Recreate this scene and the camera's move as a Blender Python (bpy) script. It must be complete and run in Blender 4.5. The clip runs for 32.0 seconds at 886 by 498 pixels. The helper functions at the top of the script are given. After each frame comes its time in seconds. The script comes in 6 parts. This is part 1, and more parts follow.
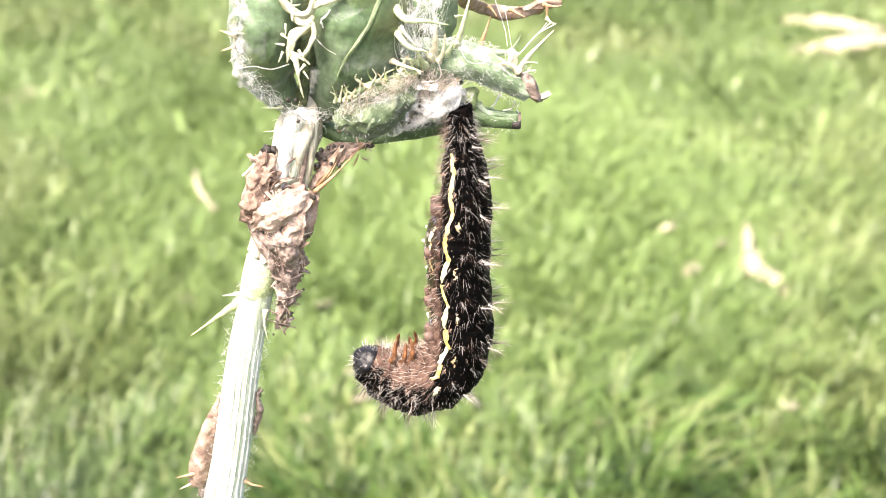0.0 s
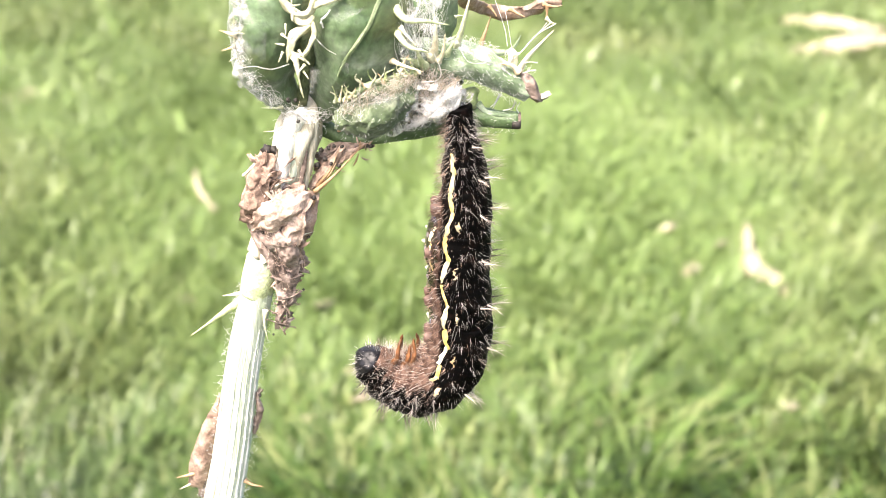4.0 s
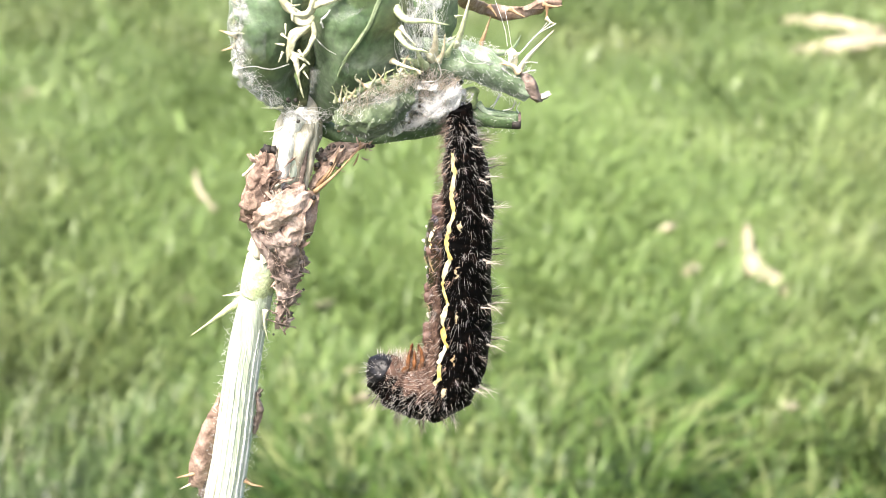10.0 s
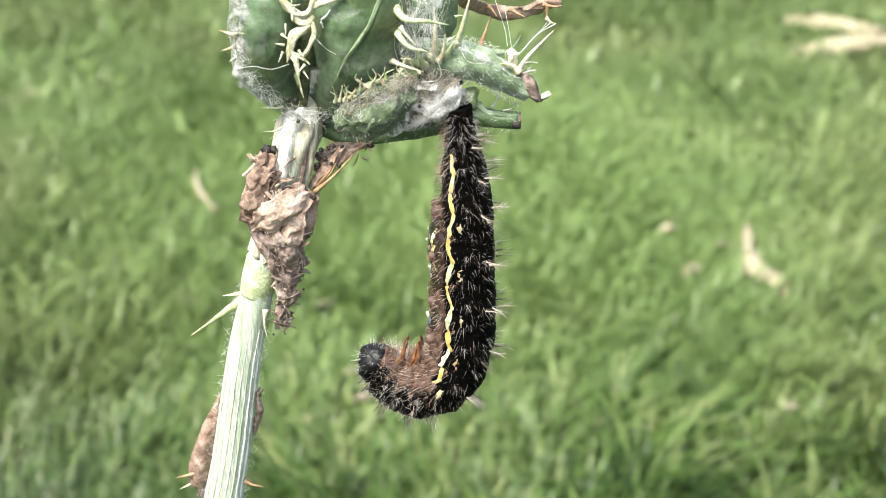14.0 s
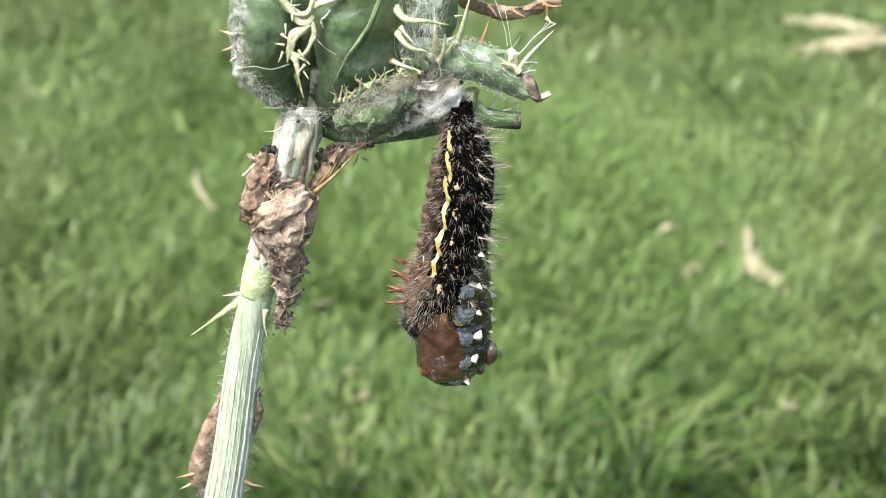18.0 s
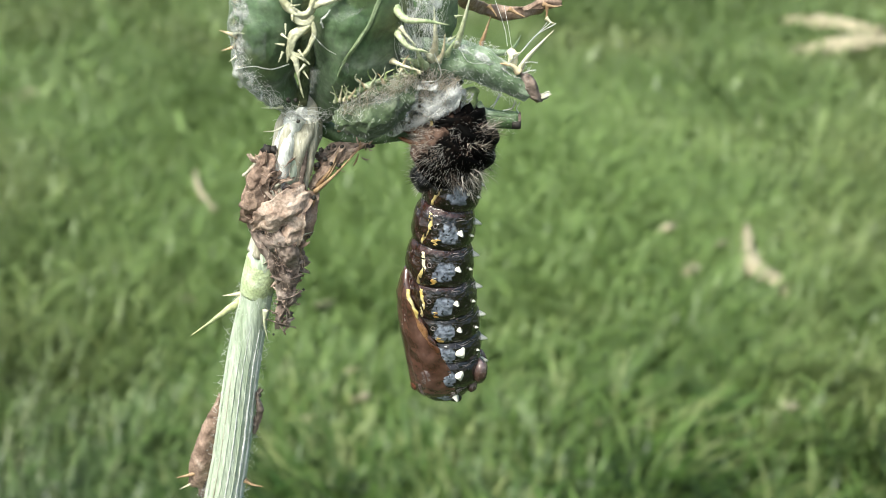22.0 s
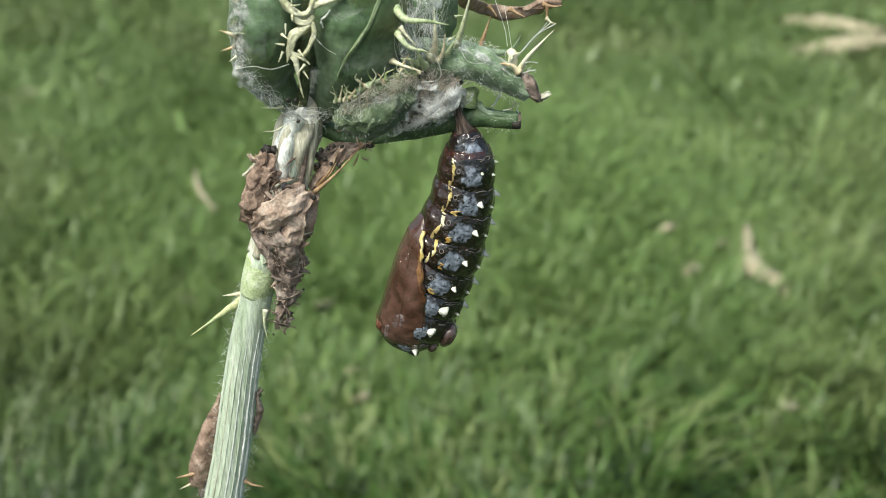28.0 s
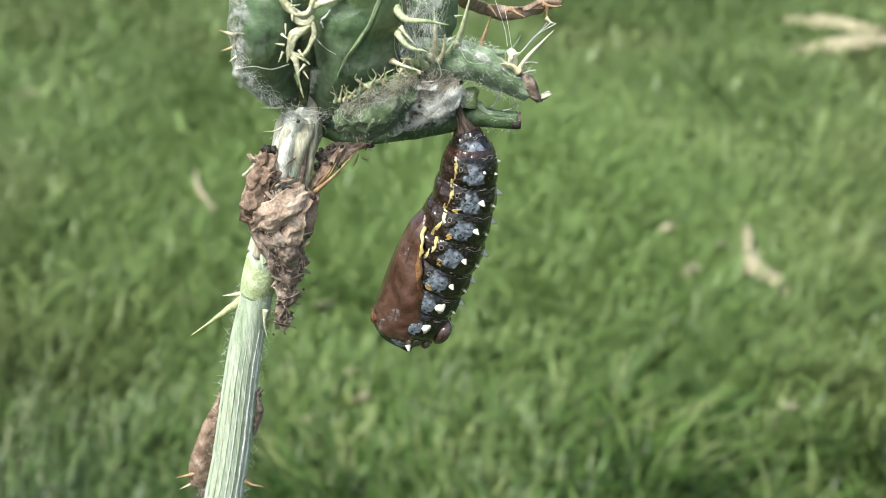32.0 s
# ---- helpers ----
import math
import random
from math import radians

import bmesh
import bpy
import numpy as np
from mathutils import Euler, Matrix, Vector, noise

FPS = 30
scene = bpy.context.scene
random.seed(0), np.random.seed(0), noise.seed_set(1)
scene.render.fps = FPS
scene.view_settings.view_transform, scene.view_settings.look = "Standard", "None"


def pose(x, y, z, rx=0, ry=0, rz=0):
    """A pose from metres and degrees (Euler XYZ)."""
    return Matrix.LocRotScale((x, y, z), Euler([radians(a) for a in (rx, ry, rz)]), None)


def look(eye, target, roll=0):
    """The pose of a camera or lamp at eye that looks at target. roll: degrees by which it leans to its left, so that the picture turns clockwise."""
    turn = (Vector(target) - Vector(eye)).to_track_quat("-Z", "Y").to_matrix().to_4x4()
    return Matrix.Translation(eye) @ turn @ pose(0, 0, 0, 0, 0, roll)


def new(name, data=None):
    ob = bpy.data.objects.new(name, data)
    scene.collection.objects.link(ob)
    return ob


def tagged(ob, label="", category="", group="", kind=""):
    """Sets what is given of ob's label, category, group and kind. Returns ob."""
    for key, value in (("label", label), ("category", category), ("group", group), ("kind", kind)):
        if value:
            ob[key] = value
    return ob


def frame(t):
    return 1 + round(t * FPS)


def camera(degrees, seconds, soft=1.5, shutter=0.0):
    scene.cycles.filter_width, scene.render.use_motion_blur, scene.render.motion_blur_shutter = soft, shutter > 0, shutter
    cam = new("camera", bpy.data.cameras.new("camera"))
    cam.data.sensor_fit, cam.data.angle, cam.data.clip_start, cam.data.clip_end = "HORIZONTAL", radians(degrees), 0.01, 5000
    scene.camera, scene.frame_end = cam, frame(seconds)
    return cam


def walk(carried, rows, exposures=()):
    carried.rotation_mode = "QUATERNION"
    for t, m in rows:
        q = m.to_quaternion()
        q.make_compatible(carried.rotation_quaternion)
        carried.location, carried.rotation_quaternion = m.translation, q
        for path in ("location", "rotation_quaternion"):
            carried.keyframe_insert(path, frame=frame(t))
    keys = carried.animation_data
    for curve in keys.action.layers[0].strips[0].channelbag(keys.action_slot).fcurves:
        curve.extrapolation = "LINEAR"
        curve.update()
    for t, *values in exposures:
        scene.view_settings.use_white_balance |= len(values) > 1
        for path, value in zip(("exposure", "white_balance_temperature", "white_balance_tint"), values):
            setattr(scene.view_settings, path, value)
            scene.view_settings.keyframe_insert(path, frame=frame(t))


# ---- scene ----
# The lens looks down at 26 degrees on a thistle 12 cm away, 45 cm over a lawn.
cam = camera(40, 32.0, soft=0.8)
EYE = (0.0, -0.10786, 0.45)
AIM = (0.0, 0.0, 0.39739)
cam.data.dof.use_dof = True
cam.data.dof.focus_distance = 0.118
cam.data.dof.aperture_fstop = 43.0
STILL = look(EYE, AIM)
walk(cam, [(0, STILL), (32, STILL)], exposures=[
    (0, 2.33, 6900, 16), (3, 2.26, 6900, 16), (6, 2.26, 6900, 15), (9, 2.08, 6750, 13), (13, 1.64, 6500, 7), (17, 1.4, 6480, 2), (19, 1.25, 6430, 1), (24, 0.96, 6380, -1), (28, 0.7, 6350, -2), (29, 0.7, 6350, -2), (30, 0.96, 6350, -1), (32, 1.0, 6350, -1)])

# Light: a hazy bright sky with a veiled sun high behind the camera.
world = bpy.data.worlds.new("sky")
scene.world = world
world.use_nodes = True
wn = world.node_tree
sky = wn.nodes.new("ShaderNodeTexSky")
sky.sky_type, sky.sun_disc = "NISHITA", False
sky.sun_elevation, sky.sun_rotation = radians(58), radians(215)
sky.air_density, sky.dust_density, sky.ozone_density = 1.0, 5.0, 1.0
wn.links.new(sky.outputs[0], wn.nodes["Background"].inputs[0])
wn.nodes["Background"].inputs[1].default_value = 0.12
sun = new("sun", bpy.data.lights.new("sun", "SUN"))
sun.data.energy, sun.data.angle, sun.data.color = 3.0, radians(18), (1, 0.95, 0.88)
sun.matrix_world = look((-0.35, -0.4, 1.0), (0, 0, 0))


# ---- materials ----
def mixed(name, cols, size=1.0, rough=0.6, bump=0.3, fine=None, spec=0.4, island=0.0, random_ob=0.0, sheen=0.0, trans=0.0, stretch=(1, 1, 1), coat=0.0, contrast=0.25):
    """A surface of two or more colours in patches of `size` mm with a finer grain over them."""
    m = bpy.data.materials.new(name)
    m.use_nodes = True
    n, l = m.node_tree.nodes, m.node_tree.links
    b = n["Principled BSDF"]
    tc = n.new("ShaderNodeTexCoord")
    mp = n.new("ShaderNodeMapping")
    mp.inputs["Scale"].default_value = stretch
    l.new(tc.outputs["Object"], mp.inputs["Vector"])
    n1 = n.new("ShaderNodeTexNoise")
    n1.inputs["Scale"].default_value, n1.inputs["Detail"].default_value = 1000 / size, 4
    n2 = n.new("ShaderNodeTexNoise")
    n2.inputs["Scale"].default_value, n2.inputs["Detail"].default_value = 1000 / (fine or size * 0.18), 3
    l.new(mp.outputs[0], n1.inputs["Vector"])
    l.new(mp.outputs[0], n2.inputs["Vector"])
    fac = n1.outputs["Fac"]
    for amount, node, out in ((island, "ShaderNodeNewGeometry", "Random Per Island"), (random_ob, "ShaderNodeObjectInfo", "Random")):
        if amount:
            g = n.new(node)
            k = n.new("ShaderNodeMath")
            k.operation = "MULTIPLY_ADD"
            k.inputs[1].default_value, k.inputs[2].default_value = amount, -amount / 2
            l.new(g.outputs[out], k.inputs[0])
            a = n.new("ShaderNodeMath")
            l.new(fac, a.inputs[0])
            l.new(k.outputs[0], a.inputs[1])
            fac = a.outputs[0]
    r = n.new("ShaderNodeValToRGB")
    lo, hi = 0.5 - contrast, 0.5 + contrast
    while len(r.color_ramp.elements) < len(cols):
        r.color_ramp.elements.new(0.5)
    for i, c in enumerate(cols):
        e = r.color_ramp.elements[i]
        e.position, e.color = lo + (hi - lo) * i / max(1, len(cols) - 1), (*c, 1)
    l.new(fac, r.inputs[0])
    grain = n.new("ShaderNodeMapRange")
    grain.inputs["From Min"].default_value, grain.inputs["From Max"].default_value = 0.3, 0.7
    grain.inputs["To Min"].default_value, grain.inputs["To Max"].default_value = 0.72, 1.25
    l.new(n2.outputs["Fac"], grain.inputs[0])
    mul = n.new("ShaderNodeVectorMath")
    mul.operation = "SCALE"
    l.new(r.outputs[0], mul.inputs[0])
    l.new(grain.outputs[0], mul.inputs["Scale"])
    l.new(mul.outputs[0], b.inputs["Base Color"])
    rr = n.new("ShaderNodeMapRange")
    rr.inputs["To Min"].default_value, rr.inputs["To Max"].default_value = max(0.03, rough - 0.12), min(1, rough + 0.12)
    l.new(n2.outputs["Fac"], rr.inputs[0])
    l.new(rr.outputs[0], b.inputs["Roughness"])
    b.inputs["Specular IOR Level"].default_value = spec
    b.inputs["Sheen Weight"].default_value = sheen
    b.inputs["Sheen Roughness"].default_value = 0.5
    b.inputs["Coat Weight"].default_value = coat
    b.inputs["Coat Roughness"].default_value = 0.12
    if bump:
        bp = n.new("ShaderNodeBump")
        bp.inputs["Strength"].default_value, bp.inputs["Distance"].default_value = bump, 0.00012 * max(0.4, size)
        l.new(n2.outputs["Fac"], bp.inputs["Height"])
        l.new(bp.outputs[0], b.inputs["Normal"])
    if trans:
        t = n.new("ShaderNodeBsdfTranslucent")
        l.new(mul.outputs[0], t.inputs[0])
        ms = n.new("ShaderNodeMixShader")
        ms.inputs[0].default_value = trans
        l.new(b.outputs[0], ms.inputs[1])
        l.new(t.outputs[0], ms.inputs[2])
        l.new(ms.outputs[0], n["Material Output"].inputs[0])
    return m


def lawn_material():
    """Blades of many greens, some patches dry; haze painted paler away from the thistle."""
    m = mixed("grass", [(0.005, 0.017, 0.002), (0.02, 0.058, 0.005), (0.063, 0.122, 0.018), (0.106, 0.172, 0.044), (0.22, 0.25, 0.105)], 75, 0.45, 0, fine=25, spec=0.45, island=0.7, trans=0.35, contrast=0.33)
    n, l = m.node_tree.nodes, m.node_tree.links
    b = n["Principled BSDF"]
    green = b.inputs["Base Color"].links[0].from_socket
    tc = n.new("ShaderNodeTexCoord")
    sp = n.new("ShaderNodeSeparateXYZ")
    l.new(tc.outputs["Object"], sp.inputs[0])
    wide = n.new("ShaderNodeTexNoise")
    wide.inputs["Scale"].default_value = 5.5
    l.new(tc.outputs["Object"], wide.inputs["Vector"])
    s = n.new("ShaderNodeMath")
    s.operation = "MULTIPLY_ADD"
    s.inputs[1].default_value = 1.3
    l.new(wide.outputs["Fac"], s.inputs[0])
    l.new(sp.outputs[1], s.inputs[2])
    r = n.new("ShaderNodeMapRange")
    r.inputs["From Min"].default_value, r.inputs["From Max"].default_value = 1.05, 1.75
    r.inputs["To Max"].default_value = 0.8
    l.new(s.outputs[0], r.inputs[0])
    # paler tone mixed in with distance, standing in for haze over far grass
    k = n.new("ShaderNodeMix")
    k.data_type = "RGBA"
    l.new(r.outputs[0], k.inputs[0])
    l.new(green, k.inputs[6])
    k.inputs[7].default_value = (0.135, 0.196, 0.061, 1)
    patches = n.new("ShaderNodeTexNoise")
    patches.inputs["Scale"].default_value, patches.inputs["Detail"].default_value = 4.2, 4
    l.new(tc.outputs["Object"], patches.inputs["Vector"])
    dry = n.new("ShaderNodeMapRange")
    dry.inputs["From Min"].default_value, dry.inputs["From Max"].default_value = 0.48, 0.7
    dry.inputs["To Max"].default_value = 0.33
    l.new(patches.outputs["Fac"], dry.inputs[0])
    worn = n.new("ShaderNodeMix")
    worn.data_type = "RGBA"
    l.new(dry.outputs[0], worn.inputs[0])
    l.new(k.outputs[2], worn.inputs[6])
    worn.inputs[7].default_value = (0.22, 0.215, 0.1, 1)
    k = worn
    # a paler round patch of lawn beyond the caterpillar
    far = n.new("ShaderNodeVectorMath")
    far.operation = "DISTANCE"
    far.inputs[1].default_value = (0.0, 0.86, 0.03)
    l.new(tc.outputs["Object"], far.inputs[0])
    pale_patch = n.new("ShaderNodeMapRange")
    pale_patch.interpolation_type = "SMOOTHSTEP"
    pale_patch.inputs["From Min"].default_value, pale_patch.inputs["From Max"].default_value = 0.52, 0.08
    pale_patch.inputs["To Max"].default_value = 0.75
    l.new(far.outputs["Value"], pale_patch.inputs[0])
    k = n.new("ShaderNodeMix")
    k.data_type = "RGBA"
    l.new(pale_patch.outputs[0], k.inputs[0])
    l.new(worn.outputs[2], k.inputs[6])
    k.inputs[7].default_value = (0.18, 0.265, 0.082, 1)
    # turf mixed to a darker green round a point in the near left corner
    corner_dist = n.new("ShaderNodeVectorMath")
    corner_dist.operation = "DISTANCE"
    corner_dist.inputs[1].default_value = (-0.27, 0.4, 0.03)
    l.new(tc.outputs["Object"], corner_dist.inputs[0])
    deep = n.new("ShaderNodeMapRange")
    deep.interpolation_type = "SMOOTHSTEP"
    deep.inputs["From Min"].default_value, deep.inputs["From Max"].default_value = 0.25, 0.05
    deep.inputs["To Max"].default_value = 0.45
    l.new(corner_dist.outputs["Value"], deep.inputs[0])
    dark_turf = n.new("ShaderNodeMix")
    dark_turf.data_type = "RGBA"
    l.new(deep.outputs[0], dark_turf.inputs[0])
    l.new(k.outputs[2], dark_turf.inputs[6])
    dark_turf.inputs[7].default_value = (0.018, 0.042, 0.007, 1)
    k = dark_turf
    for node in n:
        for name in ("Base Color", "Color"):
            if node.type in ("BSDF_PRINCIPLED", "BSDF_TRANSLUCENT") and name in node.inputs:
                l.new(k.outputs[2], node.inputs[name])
    return m


def thorn_material():
    """Cream at the root, amber to brown towards the point."""
    m = mixed("thorn", [(0.36, 0.39, 0.24), (0.56, 0.55, 0.41), (0.6, 0.54, 0.38), (0.46, 0.31, 0.17)], 2.6, 0.45, 0.15, fine=0.4, random_ob=0.45)
    return m


SOIL = mixed("soil", [(0.018, 0.03, 0.006), (0.04, 0.06, 0.014), (0.07, 0.084, 0.027)], 60, 0.9, 0.5, fine=6)
GRASS = lawn_material()
STRAW_DULL = mixed("dull_straw", [(0.11, 0.095, 0.062), (0.21, 0.17, 0.125)], 8, 0.8, 0.3, island=0.4)
STRAW = mixed("dry_straw", [(0.19, 0.17, 0.1), (0.4, 0.35, 0.25)], 8, 0.8, 0.3, island=0.4)
STEM = mixed("stem_skin", [(0.28, 0.35, 0.23), (0.4, 0.46, 0.35), (0.57, 0.61, 0.53)], 1.6, 0.6, 0.5, fine=0.22, sheen=0.3, stretch=(1, 1, 0.12))
LEAF = mixed("thistle_leaf", [(0.024, 0.042, 0.013), (0.06, 0.078, 0.025), (0.05, 0.09, 0.036), (0.1, 0.145, 0.08), (0.27, 0.31, 0.245)], 5.0, 0.36, 0.16, fine=0.5, sheen=0.22)
STALK = mixed("woolly_stalk", [(0.052, 0.088, 0.038), (0.115, 0.17, 0.09), (0.33, 0.39, 0.3)], 1.5, 0.65, 0.6, fine=0.2, sheen=0.4)
TWIG = mixed("twig_skin", [(0.03, 0.06, 0.025), (0.06, 0.1, 0.04), (0.12, 0.17, 0.09)], 2, 0.5, 0.4, fine=0.25)
THORN = thorn_material()
THORN_DRY = mixed("dry_thorn", [(0.2, 0.11, 0.05), (0.42, 0.3, 0.18)], 1.5, 0.5, 0.1)
HUSK = mixed("withered_leaf", [(0.15, 0.098, 0.072), (0.37, 0.26, 0.2), (0.58, 0.47, 0.395)], 1.5, 0.75, 0.8, fine=0.24, random_ob=0.25, trans=0.2)
HUSK_DARK = mixed("rotten_leaf", [(0.055, 0.04, 0.033), (0.2, 0.15, 0.125), (0.4, 0.33, 0.29)], 1.3, 0.8, 1.0, fine=0.3)
SILK = mixed("silk", [(0.78, 0.78, 0.76), (0.88, 0.88, 0.87)], 1, 0.5, 0, trans=0.6)
FRASS = mixed("frass", [(0.008, 0.007, 0.006), (0.03, 0.025, 0.02)], 0.6, 0.7, 0.4)


# ---- modelling helpers (millimetres) ----
MM = 0.001
BASE = {}


def thing(name, base, label, category, group="", kind=""):
    ob = new(name)
    ob.location = Vector(base) * MM
    ob.empty_display_size = 0.002
    BASE[ob.name] = Vector(base)
    return tagged(ob, label, category, group, kind)


def part(name, bm, material, parent, label="", smooth=True):
    """Links a bmesh, in millimetres of the place, as one mesh under a thing or a part."""
    base = BASE[parent.name] if parent else Vector()
    me = bpy.data.meshes.new(name)
    for v in bm.verts:
        v.co = (v.co - base) * MM
    bmesh.ops.recalc_face_normals(bm, faces=bm.faces)
    for f in bm.faces:
        f.smooth = smooth
    bm.to_mesh(me)
    bm.free()
    me.materials.append(material)
    ob = new(name, me)
    ob.parent = parent
    if parent:
        BASE[ob.name] = base
    return tagged(ob, label)


def shared(name, me, m, parent, label=""):
    """Another object on a mesh that exists already."""
    ob = new(name, me)
    ob.parent = parent
    ob.matrix_basis = m
    return tagged(ob, label)


def spline(pts, n):
    """n points at even steps along a smooth curve through pts."""
    p = [Vector(q) for q in pts]
    if len(p) == 2:
        return [p[0].lerp(p[1], i / (n - 1)) for i in range(n)]
    p = [p[0] * 2 - p[1]] + p + [p[-1] * 2 - p[-2]]
    fine = []
    for i in range(1, len(p) - 2):
        a, b, c, d = p[i - 1:i + 3]
        for k in range(24):
            t = k / 24
            fine.append(0.5 * (2 * b + (c - a) * t + (2 * a - 5 * b + 4 * c - d) * t * t + (3 * b - a - 3 * c + d) * t ** 3))
    fine.append(p[-2].copy())
    run = [0.0]
    for a, b in zip(fine, fine[1:]):
        run.append(run[-1] + (b - a).length)
    out, j = [], 0
    for i in range(n):
        s = run[-1] * i / (n - 1)
        while j < len(run) - 2 and run[j + 1] < s:
            j += 1
        out.append(fine[j].lerp(fine[j + 1], (s - run[j]) / max(1e-9, run[j + 1] - run[j])))
    return out


def ramp(vals, t):
    """The value at t (0..1) along evenly spaced vals."""
    k = max(0.0, min(1.0, t)) * (len(vals) - 1)
    i = min(int(k), len(vals) - 2)
    return vals[i] + (vals[i + 1] - vals[i]) * (k - i)


def tube(bm, pts, radii, sides=12, steps=24, ribs=0, rib=0.0, rough=0.0, seed=0, flat=1.0, tip=False):
    """A swept round stem through pts; ribs give it a fluted skin, rough an uneven one."""
    c = spline(pts, steps)
    side = None
    rings = []
    for i, p in enumerate(c):
        d = (c[min(i + 1, steps - 1)] - c[max(i - 1, 0)]).normalized()
        if side is None:
            side = d.cross(Vector((0, 1, 0.13))).normalized()
        side = (side - d * side.dot(d)).normalized()
        up = d.cross(side)
        r = ramp(radii, i / (steps - 1))
        ring = []
        for k in range(sides):
            a = 2 * math.pi * k / sides
            q = r * (1 + rib * math.cos(ribs * a + 0.6 * math.sin(i * 0.4)))
            if rough:
                q *= 1 + rough * noise.noise(Vector((p.x * 0.9 + seed, p.z * 0.9, 3 * math.cos(a) + 2 * math.sin(a))))
            ring.append(bm.verts.new(p + side * (q * math.cos(a)) + up * (q * flat * math.sin(a))))
        rings.append(ring)
    for a, b in zip(rings, rings[1:]):
        for k in range(sides):
            bm.faces.new((a[k], a[(k + 1) % sides], b[(k + 1) % sides], b[k]))
    bm.faces.new(rings[0][::-1])
    bm.faces.new(rings[-1])
    return bm


def shell(bm, pts, widths, bulge, thick=0.35, nu=12, nv=22, rough=0.0, seed=0, face=(0, -1, 0), curl=0.0):
    """A leaf with thickness along pts: half-widths, a cross-section that bulges towards `face`, and a crumple."""
    c = spline(pts, nv)
    front, back = [], []
    fv = Vector(face).normalized()
    for i, p in enumerate(c):
        d = (c[min(i + 1, nv - 1)] - c[max(i - 1, 0)]).normalized()
        s = d.cross(fv).normalized()
        w, b = ramp(widths, i / (nv - 1)), ramp(bulge, i / (nv - 1))
        for out, off in ((front, 0.0), (back, -thick)):
            row = []
            for k in range(nu + 1):
                u = 2 * k / nu - 1
                h = b * (1 - u * u) + off + curl * max(0, abs(u) - 0.8) * 5
                q = p + s * (w * u) + fv * h
                if rough:
                    q += rough * noise.noise_vector(Vector((q.x * 0.55 + seed, q.z * 0.55, u)))
                    q += rough * 0.35 * noise.noise_vector(Vector((q.x * 2.2 + seed, q.z * 2.2, u)))
                row.append(bm.verts.new(q))
            out.append(row)
    for g, flip in ((front, False), (back, True)):
        for a, b in zip(g, g[1:]):
            for k in range(nu):
                f = (a[k], a[k + 1], b[k + 1], b[k])
                bm.faces.new(f[::-1] if flip else f)
    rim = [(front[i][0], back[i][0]) for i in range(nv)] + [(front[-1][k], back[-1][k]) for k in range(1, nu + 1)]
    rim += [(front[i][nu], back[i][nu]) for i in range(nv - 2, -1, -1)] + [(front[0][k], back[0][k]) for k in range(nu - 1, 0, -1)]
    for a, b in zip(rim, rim[1:] + rim[:1]):
        bm.faces.new((a[0], a[1], b[1], b[0]))
    return bm


# ---- the lawn ----
def build_ground():
    bm = bmesh.new()
    n = 60
    xs = [math.copysign(abs(u) ** 3, u) * 60 for u in np.linspace(-1, 1, n + 1)]
    rows = [[bm.verts.new((x * 1000, y * 1000, 6 * noise.noise(Vector((x * 2, y * 2, 0))) - 6)) for x in xs] for y in xs]
    for a, b in zip(rows, rows[1:]):
        for k in range(n):
            bm.faces.new((a[k], a[k + 1], b[k + 1], b[k]))
    tagged(part("ground", bm, SOIL, None), "dark moist soil under a mown lawn", "ground", kind="structure")


